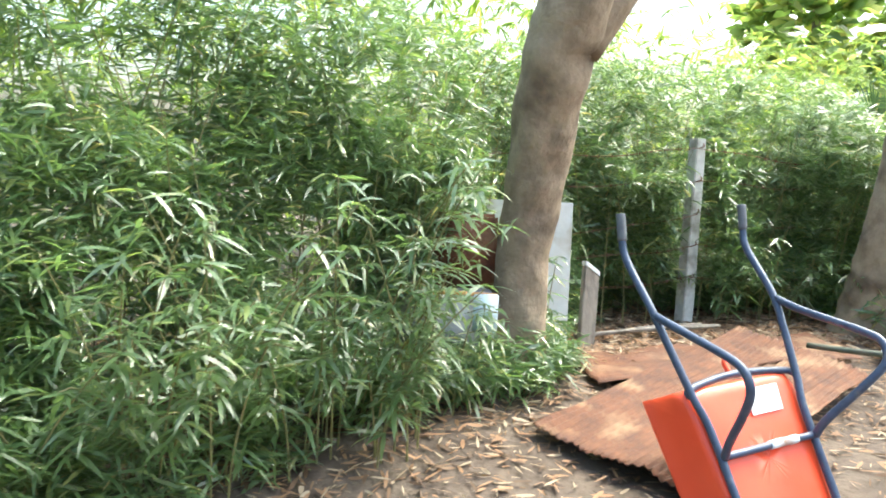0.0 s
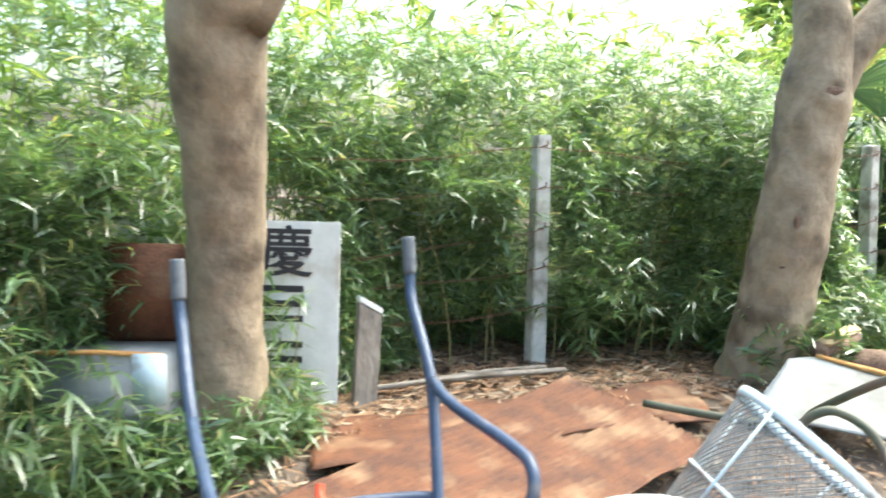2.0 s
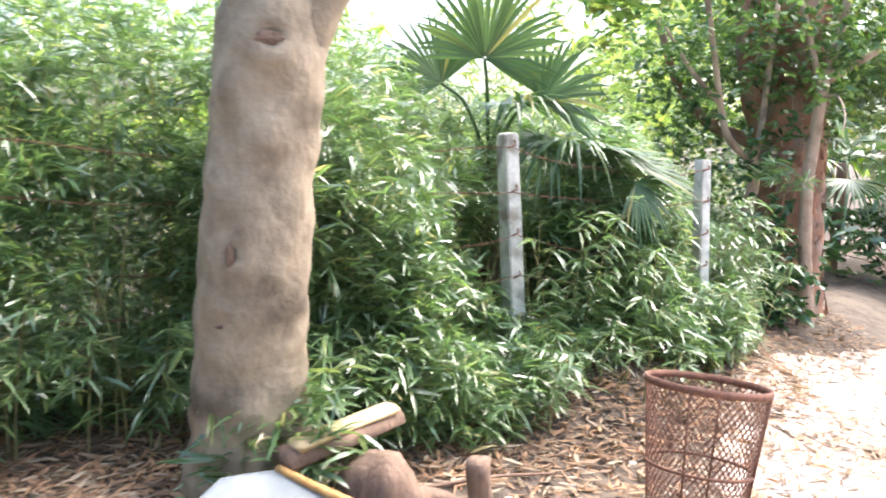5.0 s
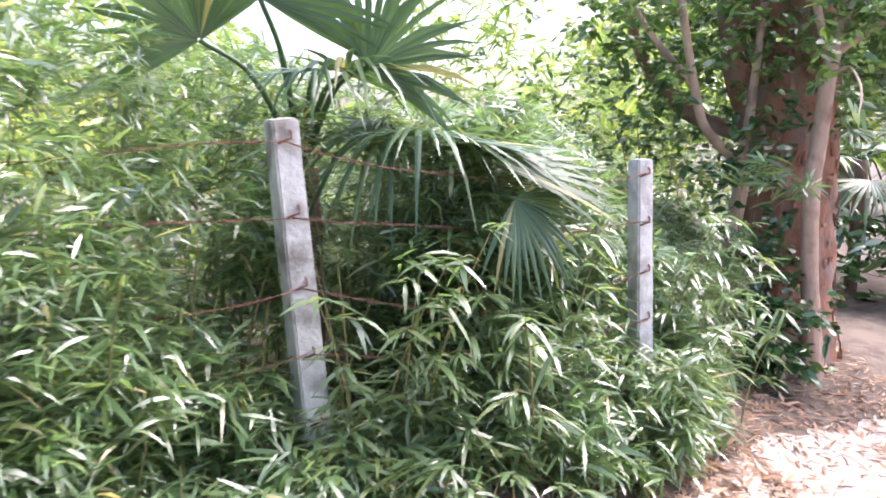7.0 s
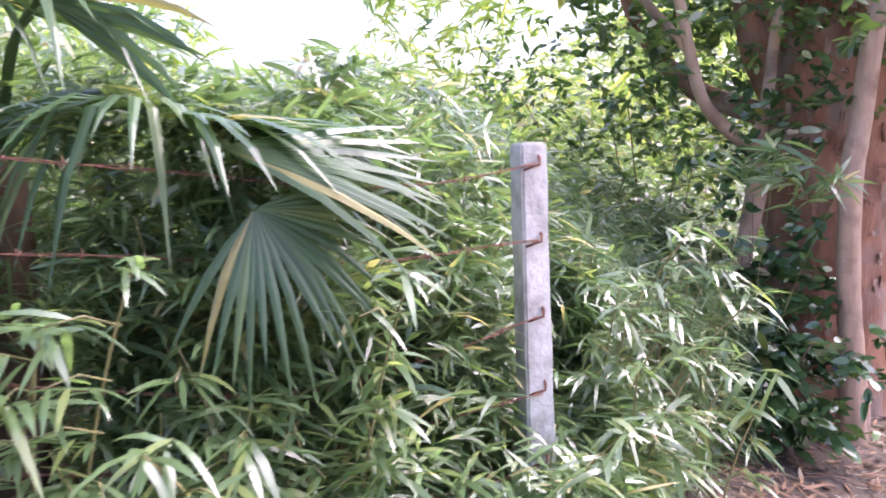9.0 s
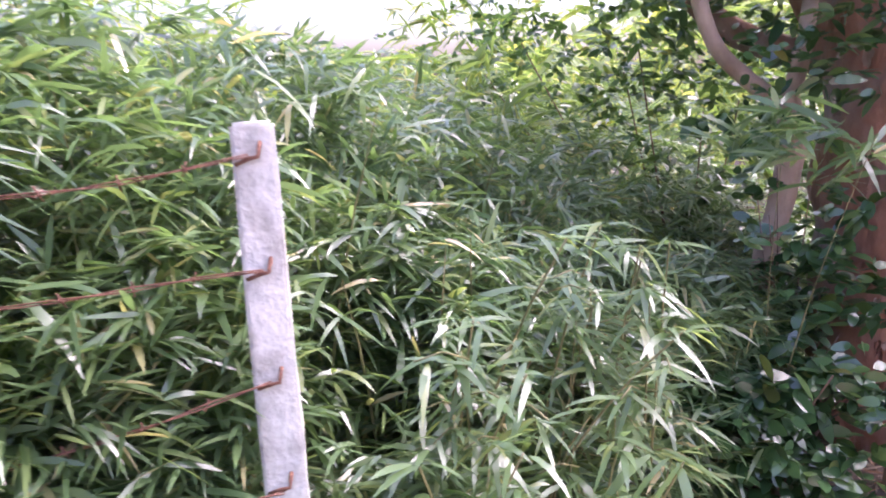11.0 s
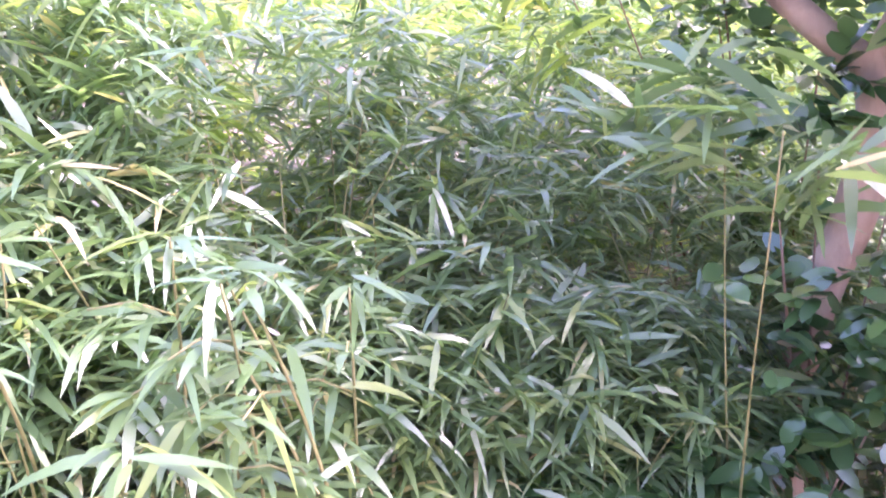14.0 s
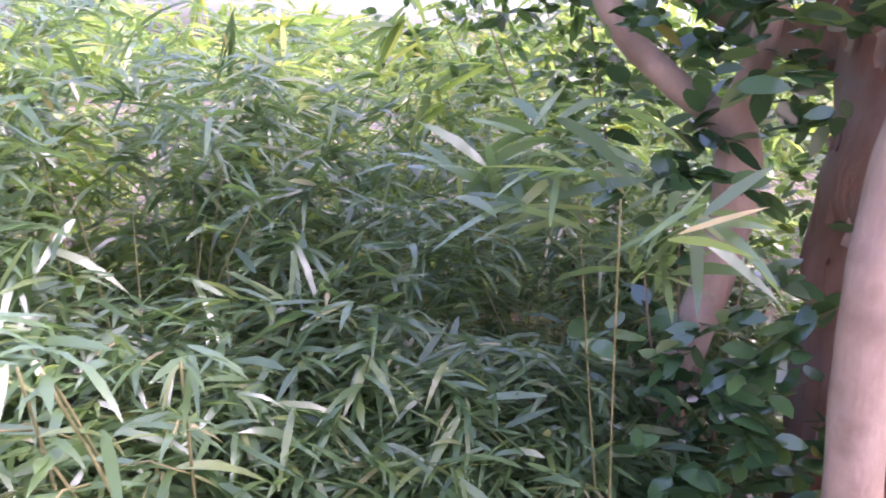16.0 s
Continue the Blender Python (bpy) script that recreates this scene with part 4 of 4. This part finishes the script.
# ---- wheelbarrow standing on its nose ----
def build_barrow():
    c = Vector((0.633, 3.53, 0.0))
    ux = Vector((0.959, 0.283, 0)).normalized()
    vy = Vector((0.283, -0.959, 0)).normalized()
    ob = thing("wheelbarrow", "orange wheelbarrow with navy tube frame standing on its nose", "wheelbarrow", c)

    def at(u, v, z):
        return ux * u + vy * (v + 0.68 * max(0.0, 0.76 - z)) + Vector((0, 0, z + 0.07 * u))

    def pipe(ctrl, name, r=0.017, label="", mat=M_BLUE, steps=6):
        v, f = tube(curve_points([at(*p) for p in ctrl], steps), r, 12)
        return part(name, mesh_of(name, v, f, mat), ob, label)

    # tray: rounded tapered pan, its underside to the walk
    prof = [(-0.02, 0.385, 0.30), (-0.012, 0.395, 0.31), (0.0, 0.39, 0.305), (0.02, 0.375, 0.295), (0.15, 0.345, 0.268), (0.20, 0.335, 0.258), (0.225, 0.325, 0.248), (0.238, 0.305, 0.232), (0.243, 0.28, 0.21), (0.245, 0.1, 0.08), (0.245, 0.0, 0.0)]
    verts, faces = [], []
    n = 64
    for v0, a, b in prof:
        for k in range(n):
            t = 2 * math.pi * k / n
            e = 0.3
            x = a * math.copysign(abs(math.cos(t)) ** e, math.cos(t))
            z = b * math.copysign(abs(math.sin(t)) ** e, math.sin(t))
            z = min(z, 0.25 - 0.36 * (0.245 - v0))
            verts.append(at(x * (0.9 + 0.1 * z / 0.3) * 0.94, v0 - 0.06, 0.155 + z * 1.08))
    for i in range(len(prof) - 1):
        for k in range(n):
            faces.append((i * n + k, i * n + (k + 1) % n, (i + 1) * n + (k + 1) % n, (i + 1) * n + k))
    tray = part("tray", mesh_of("tray", verts, faces, M_ORANGE), ob, "glossy orange pressed steel tray")
    so = tray.modifiers.new("thick", "SOLIDIFY")
    so.thickness = 0.004
    v, f = box_piece((-0.085, -0.002, -0.045), (0.085, 0.002, 0.045), 0)
    plate = [at(0.08 + p.x + 0.15 * p.z, 0.193 + p.y, 0.345 + p.z) for p in v]
    part("label_plate", mesh_of("label_plate", plate, f, M_WHITE, False), tray, "blank white label")
    for s in (-1, 1):
        pipe([(s * 0.355, -0.01, 1.09), (s * 0.355, 0.01, 0.99), (s * 0.35, 0.05, 0.9), (s * 0.345, 0.2, 0.72), (s * 0.325, 0.205, 0.58), (s * 0.29, 0.205, 0.40), (s * 0.262, 0.205, 0.30), (s * 0.25, 0.205, 0.1), (s * 0.24, 0.2, -0.08), (s * 0.22, 0.15, -0.17)], "frame_tube")
        pipe([(s * 0.355, -0.012, 1.10), (s * 0.355, 0.0, 1.05), (s * 0.355, 0.012, 0.985)], "grip", 0.021, "grey rubber grip", M_GRIP)
        pipe([(s * 0.345, 0.21, 0.7), (s * 0.345, 0.34, 0.675), (s * 0.375 + 0.035, 0.56, 0.63), (s * 0.38 + 0.04, 0.625, 0.60), (s * 0.365 + 0.035, 0.61, 0.53), (s * 0.325 + 0.02, 0.5, 0.43), (s * 0.27, 0.31, 0.28), (s * 0.25, 0.22, 0.2)], "leg_tube")
    pipe([(-0.255, 0.212, 0.2), (0, 0.212, 0.2), (0.255, 0.212, 0.2)], "cross_tube", 0.016)
    pipe([(-0.30, 0.2, 0.405), (-0.26, 0.17, 0.42), (0, 0.15, 0.435), (0.26, 0.17, 0.42), (0.30, 0.2, 0.405)], "cross_tube", 0.016)
    pipe([(-0.02, 0.15, 0.44), (-0.02, 0.14, 0.47), (-0.015, 0.14, 0.485)], "bolt", 0.012, "orange bolt", M_ORANGE)
    pipe([(0.0, 0.212, 0.201), (0.08, 0.212, 0.201), (0.15, 0.212, 0.201)], "tape", 0.0185, "worn pale tape", M_ICE)
    v, f = tube(curve_points([at(0.02, -0.26 + 0.15 * math.cos(t), 0.05 + 0.13 * math.sin(t)) for t in np.linspace(0, 2 * math.pi, 17)[:-1]], 3, True), 0.035, 10, cap=False)
    part("tyre", mesh_of("tyre", v, f, M_BLACK), ob, "black rubber tyre")
    v, f = tube([at(-0.05, -0.26, 0.05), at(0.09, -0.26, 0.05)], 0.05, 12)
    part("hub", mesh_of("hub", v, f, M_ZINC), ob)


build_barrow()


# ---- rusty corrugated sheets ----
def build_sheet(label, corner, along, across, waves, amp, z0, tilt, mat, nx=50, seed=0):
    """Corrugated sheet: tilt is its rise along, across and at the far crosswise corner."""
    corner, along, across = Vector(corner), Vector(along), Vector(across)
    ny = waves * 6
    verts, faces = [], []
    for i in range(nx + 1):
        for j in range(ny + 1):
            a, b = i / nx, j / ny
            edge = 0.02 * noise.noise(Vector((a * 9, b * 9, seed)))
            p = along * (a + edge * (1 if i in (0, nx) else 0)) + across * (b + edge * (1 if j in (0, ny) else 0))
            z = z0 + amp * math.sin(b * waves * 2 * math.pi) + tilt[0] * a + tilt[1] * b + tilt[2] * a * b + 0.05 * noise.noise(Vector((a * 2.2 + seed, b * 2, 1))) + 0.012 * noise.noise(Vector((a * 7 + seed, b * 5, 4)))
            verts.append((p.x, p.y, z))
    w = ny + 1
    for i in range(nx):
        for j in range(ny):
            faces.append((i * w + j, (i + 1) * w + j, (i + 1) * w + j + 1, i * w + j + 1))
    ob = new("corrugated_sheet", mesh_of("corrugated_sheet", verts, faces, mat))
    ob.location = (corner.x, corner.y, 0)
    tagged(ob, label, "metal sheet", "rusty sheets")
    so = ob.modifiers.new("thick", "SOLIDIFY")
    so.thickness = 0.003


build_sheet("corrugated iron sheet rusted orange brown on the ground", (0.1, 3.93), (1.88, 1.36), (0.52, -0.72), 20, 0.0075, -0.05, (0.21, -0.08, -0.06), M_RUST, nx=70, seed=1)
build_sheet("flat dark rusty iron sheet lying among dry leaves", (0.62, 4.4), (2.1, 0.52), (-0.03, 0.6), 3, 0.006, 0.02, (0.03, 0.02, 0.0), M_RUST, seed=4)


# ---- white painted panel ----
def build_panel():
    """Flat white panel that leans on the litter, its far corner cut off and edged with crumbling foam."""
    base = Vector((2.92, 5.03, 0.0))
    left, cut, right = Vector((3.3, 5.33, 0.22)), Vector((3.5, 5.38, 0.21)), Vector((3.78, 5.08, 0.17))
    foot = Vector((3.86, 4.5, -0.06))
    n = 20
    verts, faces = [], []
    for i in range(n + 1):
        a = i / n
        top = left.lerp(cut, a / 0.35) if a < 0.35 else cut.lerp(right, (a - 0.35) / 0.65)
        low = base.lerp(foot, a)
        for j in range(n + 1):
            p = low.lerp(top, j / n)
            p.z += 0.012 * noise.noise(p * 3) + 0.03
            verts.append(p - base)
    for i in range(n):
        for j in range(n):
            q = i * (n + 1) + j
            faces.append((q, q + n + 1, q + n + 2, q + 1))
    ob = thing("scrap_sheet", "bent white painted metal panel with a rusty edge", "metal sheet", base)
    p1 = part("sheet", mesh_of("sheet", verts, faces, M_PANEL), ob)
    p1.modifiers.new("thick", "SOLIDIFY").thickness = 0.012
    rim = [Vector(verts[i * (n + 1) + n]) + Vector((0, 0.004, 0.006)) for i in range(7, n + 1)] + [Vector(verts[n * (n + 1) + j]) + Vector((0.004, 0, 0.006)) for j in range(n - 1, n // 2, -1)]
    v, f = tube(rim, 0.016, 8, 0.4, 2)
    part("edge_strip", mesh_of("edge_strip", v, f, M_ORANGE_RUST), ob, "rust-orange crumbling edge strip")


build_panel()


# ---- wire mesh baskets ----
def build_basket(name, label, m, wire_mat, rim_mat, r_top=0.265, r_bot=0.2, h=0.62, cells=64, rows=36):
    ob = tagged(new(name), label, "basket", "wire baskets")
    ob.matrix_world = m
    pieces = []

    def at(a, z):
        r = r_bot + (r_top - r_bot) * z / h
        return Vector((r * math.cos(a), r * math.sin(a), z))

    for way in (1, -1):
        for k in range(cells):
            a0 = 2 * math.pi * k / cells
            pts = [at(a0 + way * 2 * math.pi / cells * (j / rows) * rows / 2, h * j / rows) for j in range(rows + 1)]
            pieces.append(tube(pts, 0.0019, 4, cap=False))
    v, f = joined(pieces)
    part("wire_mesh", mesh_of("wire_mesh", v, f, wire_mat), ob, "diamond wire mesh")
    for z, hh, name2 in ((h, 0.032, "rim"), (0.0, 0.03, "foot_ring"), (h * 0.42, 0.012, "band")):
        r = r_bot + (r_top - r_bot) * z / h
        verts, faces = [], []
        n = 48
        for k in range(n):
            a = 2 * math.pi * k / n
            for rr, zz in ((r - 0.004, z - hh / 2), (r + 0.008, z - hh / 2), (r + 0.011, z), (r + 0.008, z + hh / 2), (r - 0.004, z + hh / 2)):
                verts.append((rr * math.cos(a), rr * math.sin(a), zz + (0.016 if name2 == "foot_ring" else 0)))
        for k in range(n):
            for j in range(5):
                faces.append((k * 5 + j, ((k + 1) % n) * 5 + j, ((k + 1) % n) * 5 + (j + 1) % 5, k * 5 + (j + 1) % 5))
        part(name2, mesh_of(name2, verts, faces, rim_mat), ob)
    for k in range(4):
        a = k * math.pi / 2 + 0.4
        p, q = at(a, h), at(a, 0.01)
        out = Vector((math.cos(a), math.sin(a), 0)) * 0.006
        v, f = tube([p + out, (p + q) / 2 + out, q + out], 0.0055, 6)
        part("stay", mesh_of("stay", v, f, rim_mat), ob)
    pieces = [tube([Vector((-r_bot, y, 0.012)), Vector((r_bot, y, 0.012))], 0.003, 4) for y in np.linspace(-r_bot * 0.2, r_bot * 0.2, 3)]
    v, f = joined(pieces + [tube([Vector((x, -r_bot, 0.012)), Vector((x, r_bot, 0.012))], 0.003, 4) for x in np.linspace(-r_bot * 0.2, r_bot * 0.2, 3)])
    part("base_wires", mesh_of("base_wires", v, f, wire_mat), ob)
    return ob


build_basket("wire_basket", "rusty brown wire mesh bin standing on the earth", pose(5.3, 5.53, -0.19, -4, 8, 20), M_WIRE, M_WIRE, cells=52, rows=30)
build_basket("wire_basket", "pale blue wire mesh bin with chipped painted rim", pose(1.6, 2.92, -0.2, 7, -4, 0), M_ZINC, M_ICE, 0.26, 0.19, 0.64)
build_basket("wire_basket", "pale blue wire mesh bin leaning over on its side", Matrix.Translation((1.93, 3.42, 0.11)) @ Vector((0.66, 0.0, 0.74)).to_track_quat("Z", "Y").to_matrix().to_4x4(), M_ZINC, M_ICE, 0.26, 0.2, 0.5)


# ---- hose, tub, sign board, bin, timber ----
def build_hose():
    v, f = tube(curve_points([(2.3, 4.95, 0.12), (2.6, 4.7, 0.13), (2.85, 4.5, 0.15), (2.85, 4.3, 0.3), (2.95, 4.05, 0.5), (3.05, 3.95, 0.56), (3.13, 3.9, 0.48), (3.08, 3.85, 0.28), (2.85, 3.8, 0.1), (2.7, 3.95, 0.13), (2.62, 4.05, 0.3), (2.72, 4.0, 0.4), (2.85, 3.9, 0.32), (2.9, 3.75, 0.12), (3.2, 3.9, 0.1), (3.5, 4.0, 0.08)], 8), 0.02, 10, 0.05, 3)
    tagged(new("hose", mesh_of("hose", v, f, M_HOSE)), "stiff looped old hose faded green and brown", "hose")


build_hose()


def build_tub():
    ob = thing("plastic_tub", "overturned green plastic tub on the ground", "tub", (2.98, 3.55, -0.18))
    n = 40
    prof = [(0.25, 0.0), (0.25, 0.02), (0.235, 0.03), (0.2, 0.36), (0.19, 0.385), (0.17, 0.395), (0.0, 0.395)]
    verts = [(r * math.cos(2 * math.pi * k / n), r * math.sin(2 * math.pi * k / n), z) for r, z in prof for k in range(n)]
    faces = [(i * n + k, i * n + (k + 1) % n, (i + 1) * n + (k + 1) % n, (i + 1) * n + k) for i in range(len(prof) - 1) for k in range(n)]
    part("body", mesh_of("body", verts, faces, M_GREEN), ob)
    v, f = tube([(0.258 * math.cos(t), 0.258 * math.sin(t), 0.012) for t in np.linspace(0, 2 * math.pi, 41)], 0.012, 8)
    part("rim", mesh_of("rim", v, f, M_GREEN), ob)


build_tub()


def build_sign():
    ob = thing("sign_board", "weathered white sign board with black lettering behind a tree", "sign", (0.12, 5.36, 0))
    turn = Matrix.Rotation(radians(-7), 4, "Z") @ Matrix.Rotation(radians(-5), 4, "X")
    v, f = box_piece((-0.6, -0.012, -0.05), (0.6, 0.012, 1.0), 0.003)
    board = part("board", mesh_of("board", [turn @ p for p in v], f, M_WHITE, False), ob)

    def bar(x, z, w, h):
        v, f = box_piece((x, -0.016, z), (x + w, -0.012, z + h), 0)
        part("letter_stroke", mesh_of("letter_stroke", [turn @ p for p in v], f, M_BLACK, False), board, "black stroke of unreadable lettering")

    def glyph(x, z, size, text):
        """One painted character."""
        data = bpy.data.curves.new("character", "FONT")
        data.body, data.size, data.extrude, data.offset = text, size, 0.002, 0.004
        holder = bpy.data.objects.new("character", data)
        me = bpy.data.meshes.new_from_object(holder)
        bpy.data.objects.remove(holder)
        me.materials.clear()
        me.materials.append(M_BLACK)
        me.transform(turn @ Matrix.Translation((x, -0.0145, z)) @ Matrix.Rotation(radians(90), 4, "X"))
        part("character", me, board, "black painted character")

    glyph(0.17, 0.73, 0.29, "慶")
    for cx, rows in ((-0.5, (0.72, 0.42, 0.14)), (0.19, (0.44, 0.14))):
        for z in rows:
            for dz in (0.02, 0.1, 0.18):
                bar(cx, z + dz, 0.22, 0.035)


build_sign()


def build_bin():
    ob = thing("metal_bin", "dented grey sheet-metal box with a rusty open lid", "metal box", (-0.24, 4.6, 0))
    turn = Matrix.Rotation(radians(-6), 4, "Z")
    v, f = box_piece((-0.29, -0.1, -0.03), (0.26, 0.2, 0.5), 0.015)
    part("body", mesh_of("body", [turn @ (p + Vector((0, 0, 0.006 * math.sin(p.x * 30)))) for p in v], f, M_ZINC), ob)
    v, f = box_piece((-0.1, 0.15, 0.5), (0.28, 0.2, 0.95), 0.02)
    part("lid", mesh_of("lid", [turn @ p for p in v], f, M_RUST), ob, "rust-brown raised lid")
    v, f = box_piece((0.13, -0.13, 0.3), (0.27, -0.1, 0.52), 0.006)
    part("flange", mesh_of("flange", [turn @ p for p in v], f, M_ICE), ob, "pale chipped corner flange")
    v, f = tube([turn @ Vector((-0.29, -0.1, 0.51)), turn @ Vector((0.0, -0.11, 0.52)), turn @ Vector((0.26, -0.1, 0.51))], 0.012, 8, 0.3)
    part("rim", mesh_of("rim", v, f, M_ORANGE_RUST), ob, "rust-orange rim")


build_bin()


def build_stick(label, a, b, r, mat=M_WOOD, name="stick", seed=0):
    a, b = Vector(a), Vector(b)
    mid = a.lerp(b, 0.5) + Vector((0.025, 0.02, 0.01))
    v, f = tube(curve_points([a, mid, b], 8), [r * (1.05 - 0.02 * i) for i in range(17)], 12, 0.55, seed)
    tagged(new(name, mesh_of(name, v, f, mat)), label, "branch")


def build_board():
    """Weathered board stuck in the litter, its slanted top edge painted white."""
    ob = thing("timber_board", "weathered grey-brown timber board leaning beside a sign", "board", (0.86, 5.3, -0.05))
    turn = Matrix.Rotation(radians(24), 4, "Z") @ Matrix.Rotation(radians(-5), 4, "X") @ Matrix.Rotation(radians(5), 4, "Y")
    v, f = box_piece((-0.07, -0.02, 0), (0.07, 0.02, 0.62), 0.005)
    part("plank", mesh_of("plank", [turn @ Vector((p.x, p.y, p.z - (0.5 * (p.x + 0.07) if p.z > 0.3 else 0))) for p in v], f, M_GREYWOOD, False), ob)
    v, f = box_piece((-0.07, -0.024, 0.622), (0.07, 0.024, 0.655), 0.004)
    part("cap", mesh_of("cap", [turn @ Vector((p.x, p.y, p.z - 0.5 * (p.x + 0.07))) for p in v], f, M_WHITE, False), ob, "chipped white painted cap")


build_board()
build_stick("dry grey bamboo pole on the leaf litter", (0.8, 5.35, 0.07), (2.1, 5.75, 0.07), 0.018, M_GREYWOOD, "bamboo_pole", 2)
build_stick("second dry bamboo pole on the leaf litter", (1.0, 5.5, 0.05), (2.0, 5.85, 0.06), 0.014, M_GREYWOOD, "bamboo_pole", 3)
build_stick("thin dead twig on the earth", (4.0, 5.6, 0.02), (4.8, 5.9, -0.08), 0.008, M_WOOD, "twig", 4)
build_stick("thin dead twig by a wire bin", (4.6, 5.35, -0.15), (5.1, 5.4, -0.14), 0.012, M_WOOD, "twig", 5)
build_stick("short upright dead root stub in the earth", (4.22, 5.12, -0.2), (4.18, 5.14, 0.34), 0.058, M_WOOD, "root_stub", 6)


def build_stump():
    ob = thing("stump", "dark rotten stump with torn roots", "stump", (3.88, 5.4, -0.02))
    v, f = tube(curve_points([(0, 0, -0.15), (0, 0, 0.08), (0.03, 0.06, 0.28)], 6), [0.24, 0.22, 0.2, 0.19, 0.18, 0.17, 0.16, 0.15, 0.15, 0.14, 0.13, 0.1, 0.06], 18, 0.6, 4)
    part("body", mesh_of("body", v, f, M_WOOD), ob)
    for k in range(7):
        a = k * 0.95 + 0.2
        v, f = tube(curve_points([(0.1 * math.cos(a), 0.1 * math.sin(a), 0.08), (0.26 * math.cos(a + 0.2), 0.26 * math.sin(a + 0.2), 0.06), (0.45 * math.cos(a + 0.1), 0.45 * math.sin(a + 0.1), -0.06)], 5), [0.05] * 4 + [0.035] * 4 + [0.02] * 3, 8, 0.4, k)
        part("root", mesh_of("root", v, f, M_WOOD), ob)
    ob = thing("log", "split log with pale yellow cut wood on top", "log", (3.78, 5.6, 0.25))
    v, f = tube([(-0.27, -0.2, 0.02), (0, 0, 0.03), (0.22, 0.22, 0.02)], 0.055, 14, 0.4, 7)
    part("bark", mesh_of("bark", v, f, M_WOOD), ob)
    v, f = box_piece((-0.3, -0.045, 0.05), (0.28, 0.045, 0.09), 0.012, Matrix.Rotation(radians(41), 4, "Z"))
    part("cut_face", mesh_of("cut_face", v, f, M_CUTWOOD), ob, "pale yellow sawn wood")


build_stump()


def build_stones(count):
    pieces = []
    for i in range(count):
        t = rng.uniform(0, 1)
        x = 4.4 + t * 4.2 + rng.normal(0, 0.3)
        y = 4.6 + t * 3.2 + rng.normal(0, 0.35)
        r = rng.uniform(0.008, 0.028)
        bm = bmesh.new()
        bmesh.ops.create_icosphere(bm, subdivisions=1, radius=r)
        c = Vector((x, y, ground_z(x, y) + r * 0.3 + 0.03 * noise.noise(Vector((x * 1.1, y * 1.1, 0)))))
        vs = [c + Vector((v.co.x * 1.3, v.co.y, v.co.z * 0.6)) * (1 + 0.4 * noise.noise(v.co * 60 + c)) for v in bm.verts]
        bm.verts.ensure_lookup_table()
        pieces.append((vs, [[v.index for v in f.verts] for f in bm.faces]))
        bm.free()
    v, f = joined(pieces)
    tagged(new("gravel", mesh_of("gravel", v, f, M_PATH)), "scattered pale stones along the path edge", "gravel", kind="stuff")


build_stones(500)
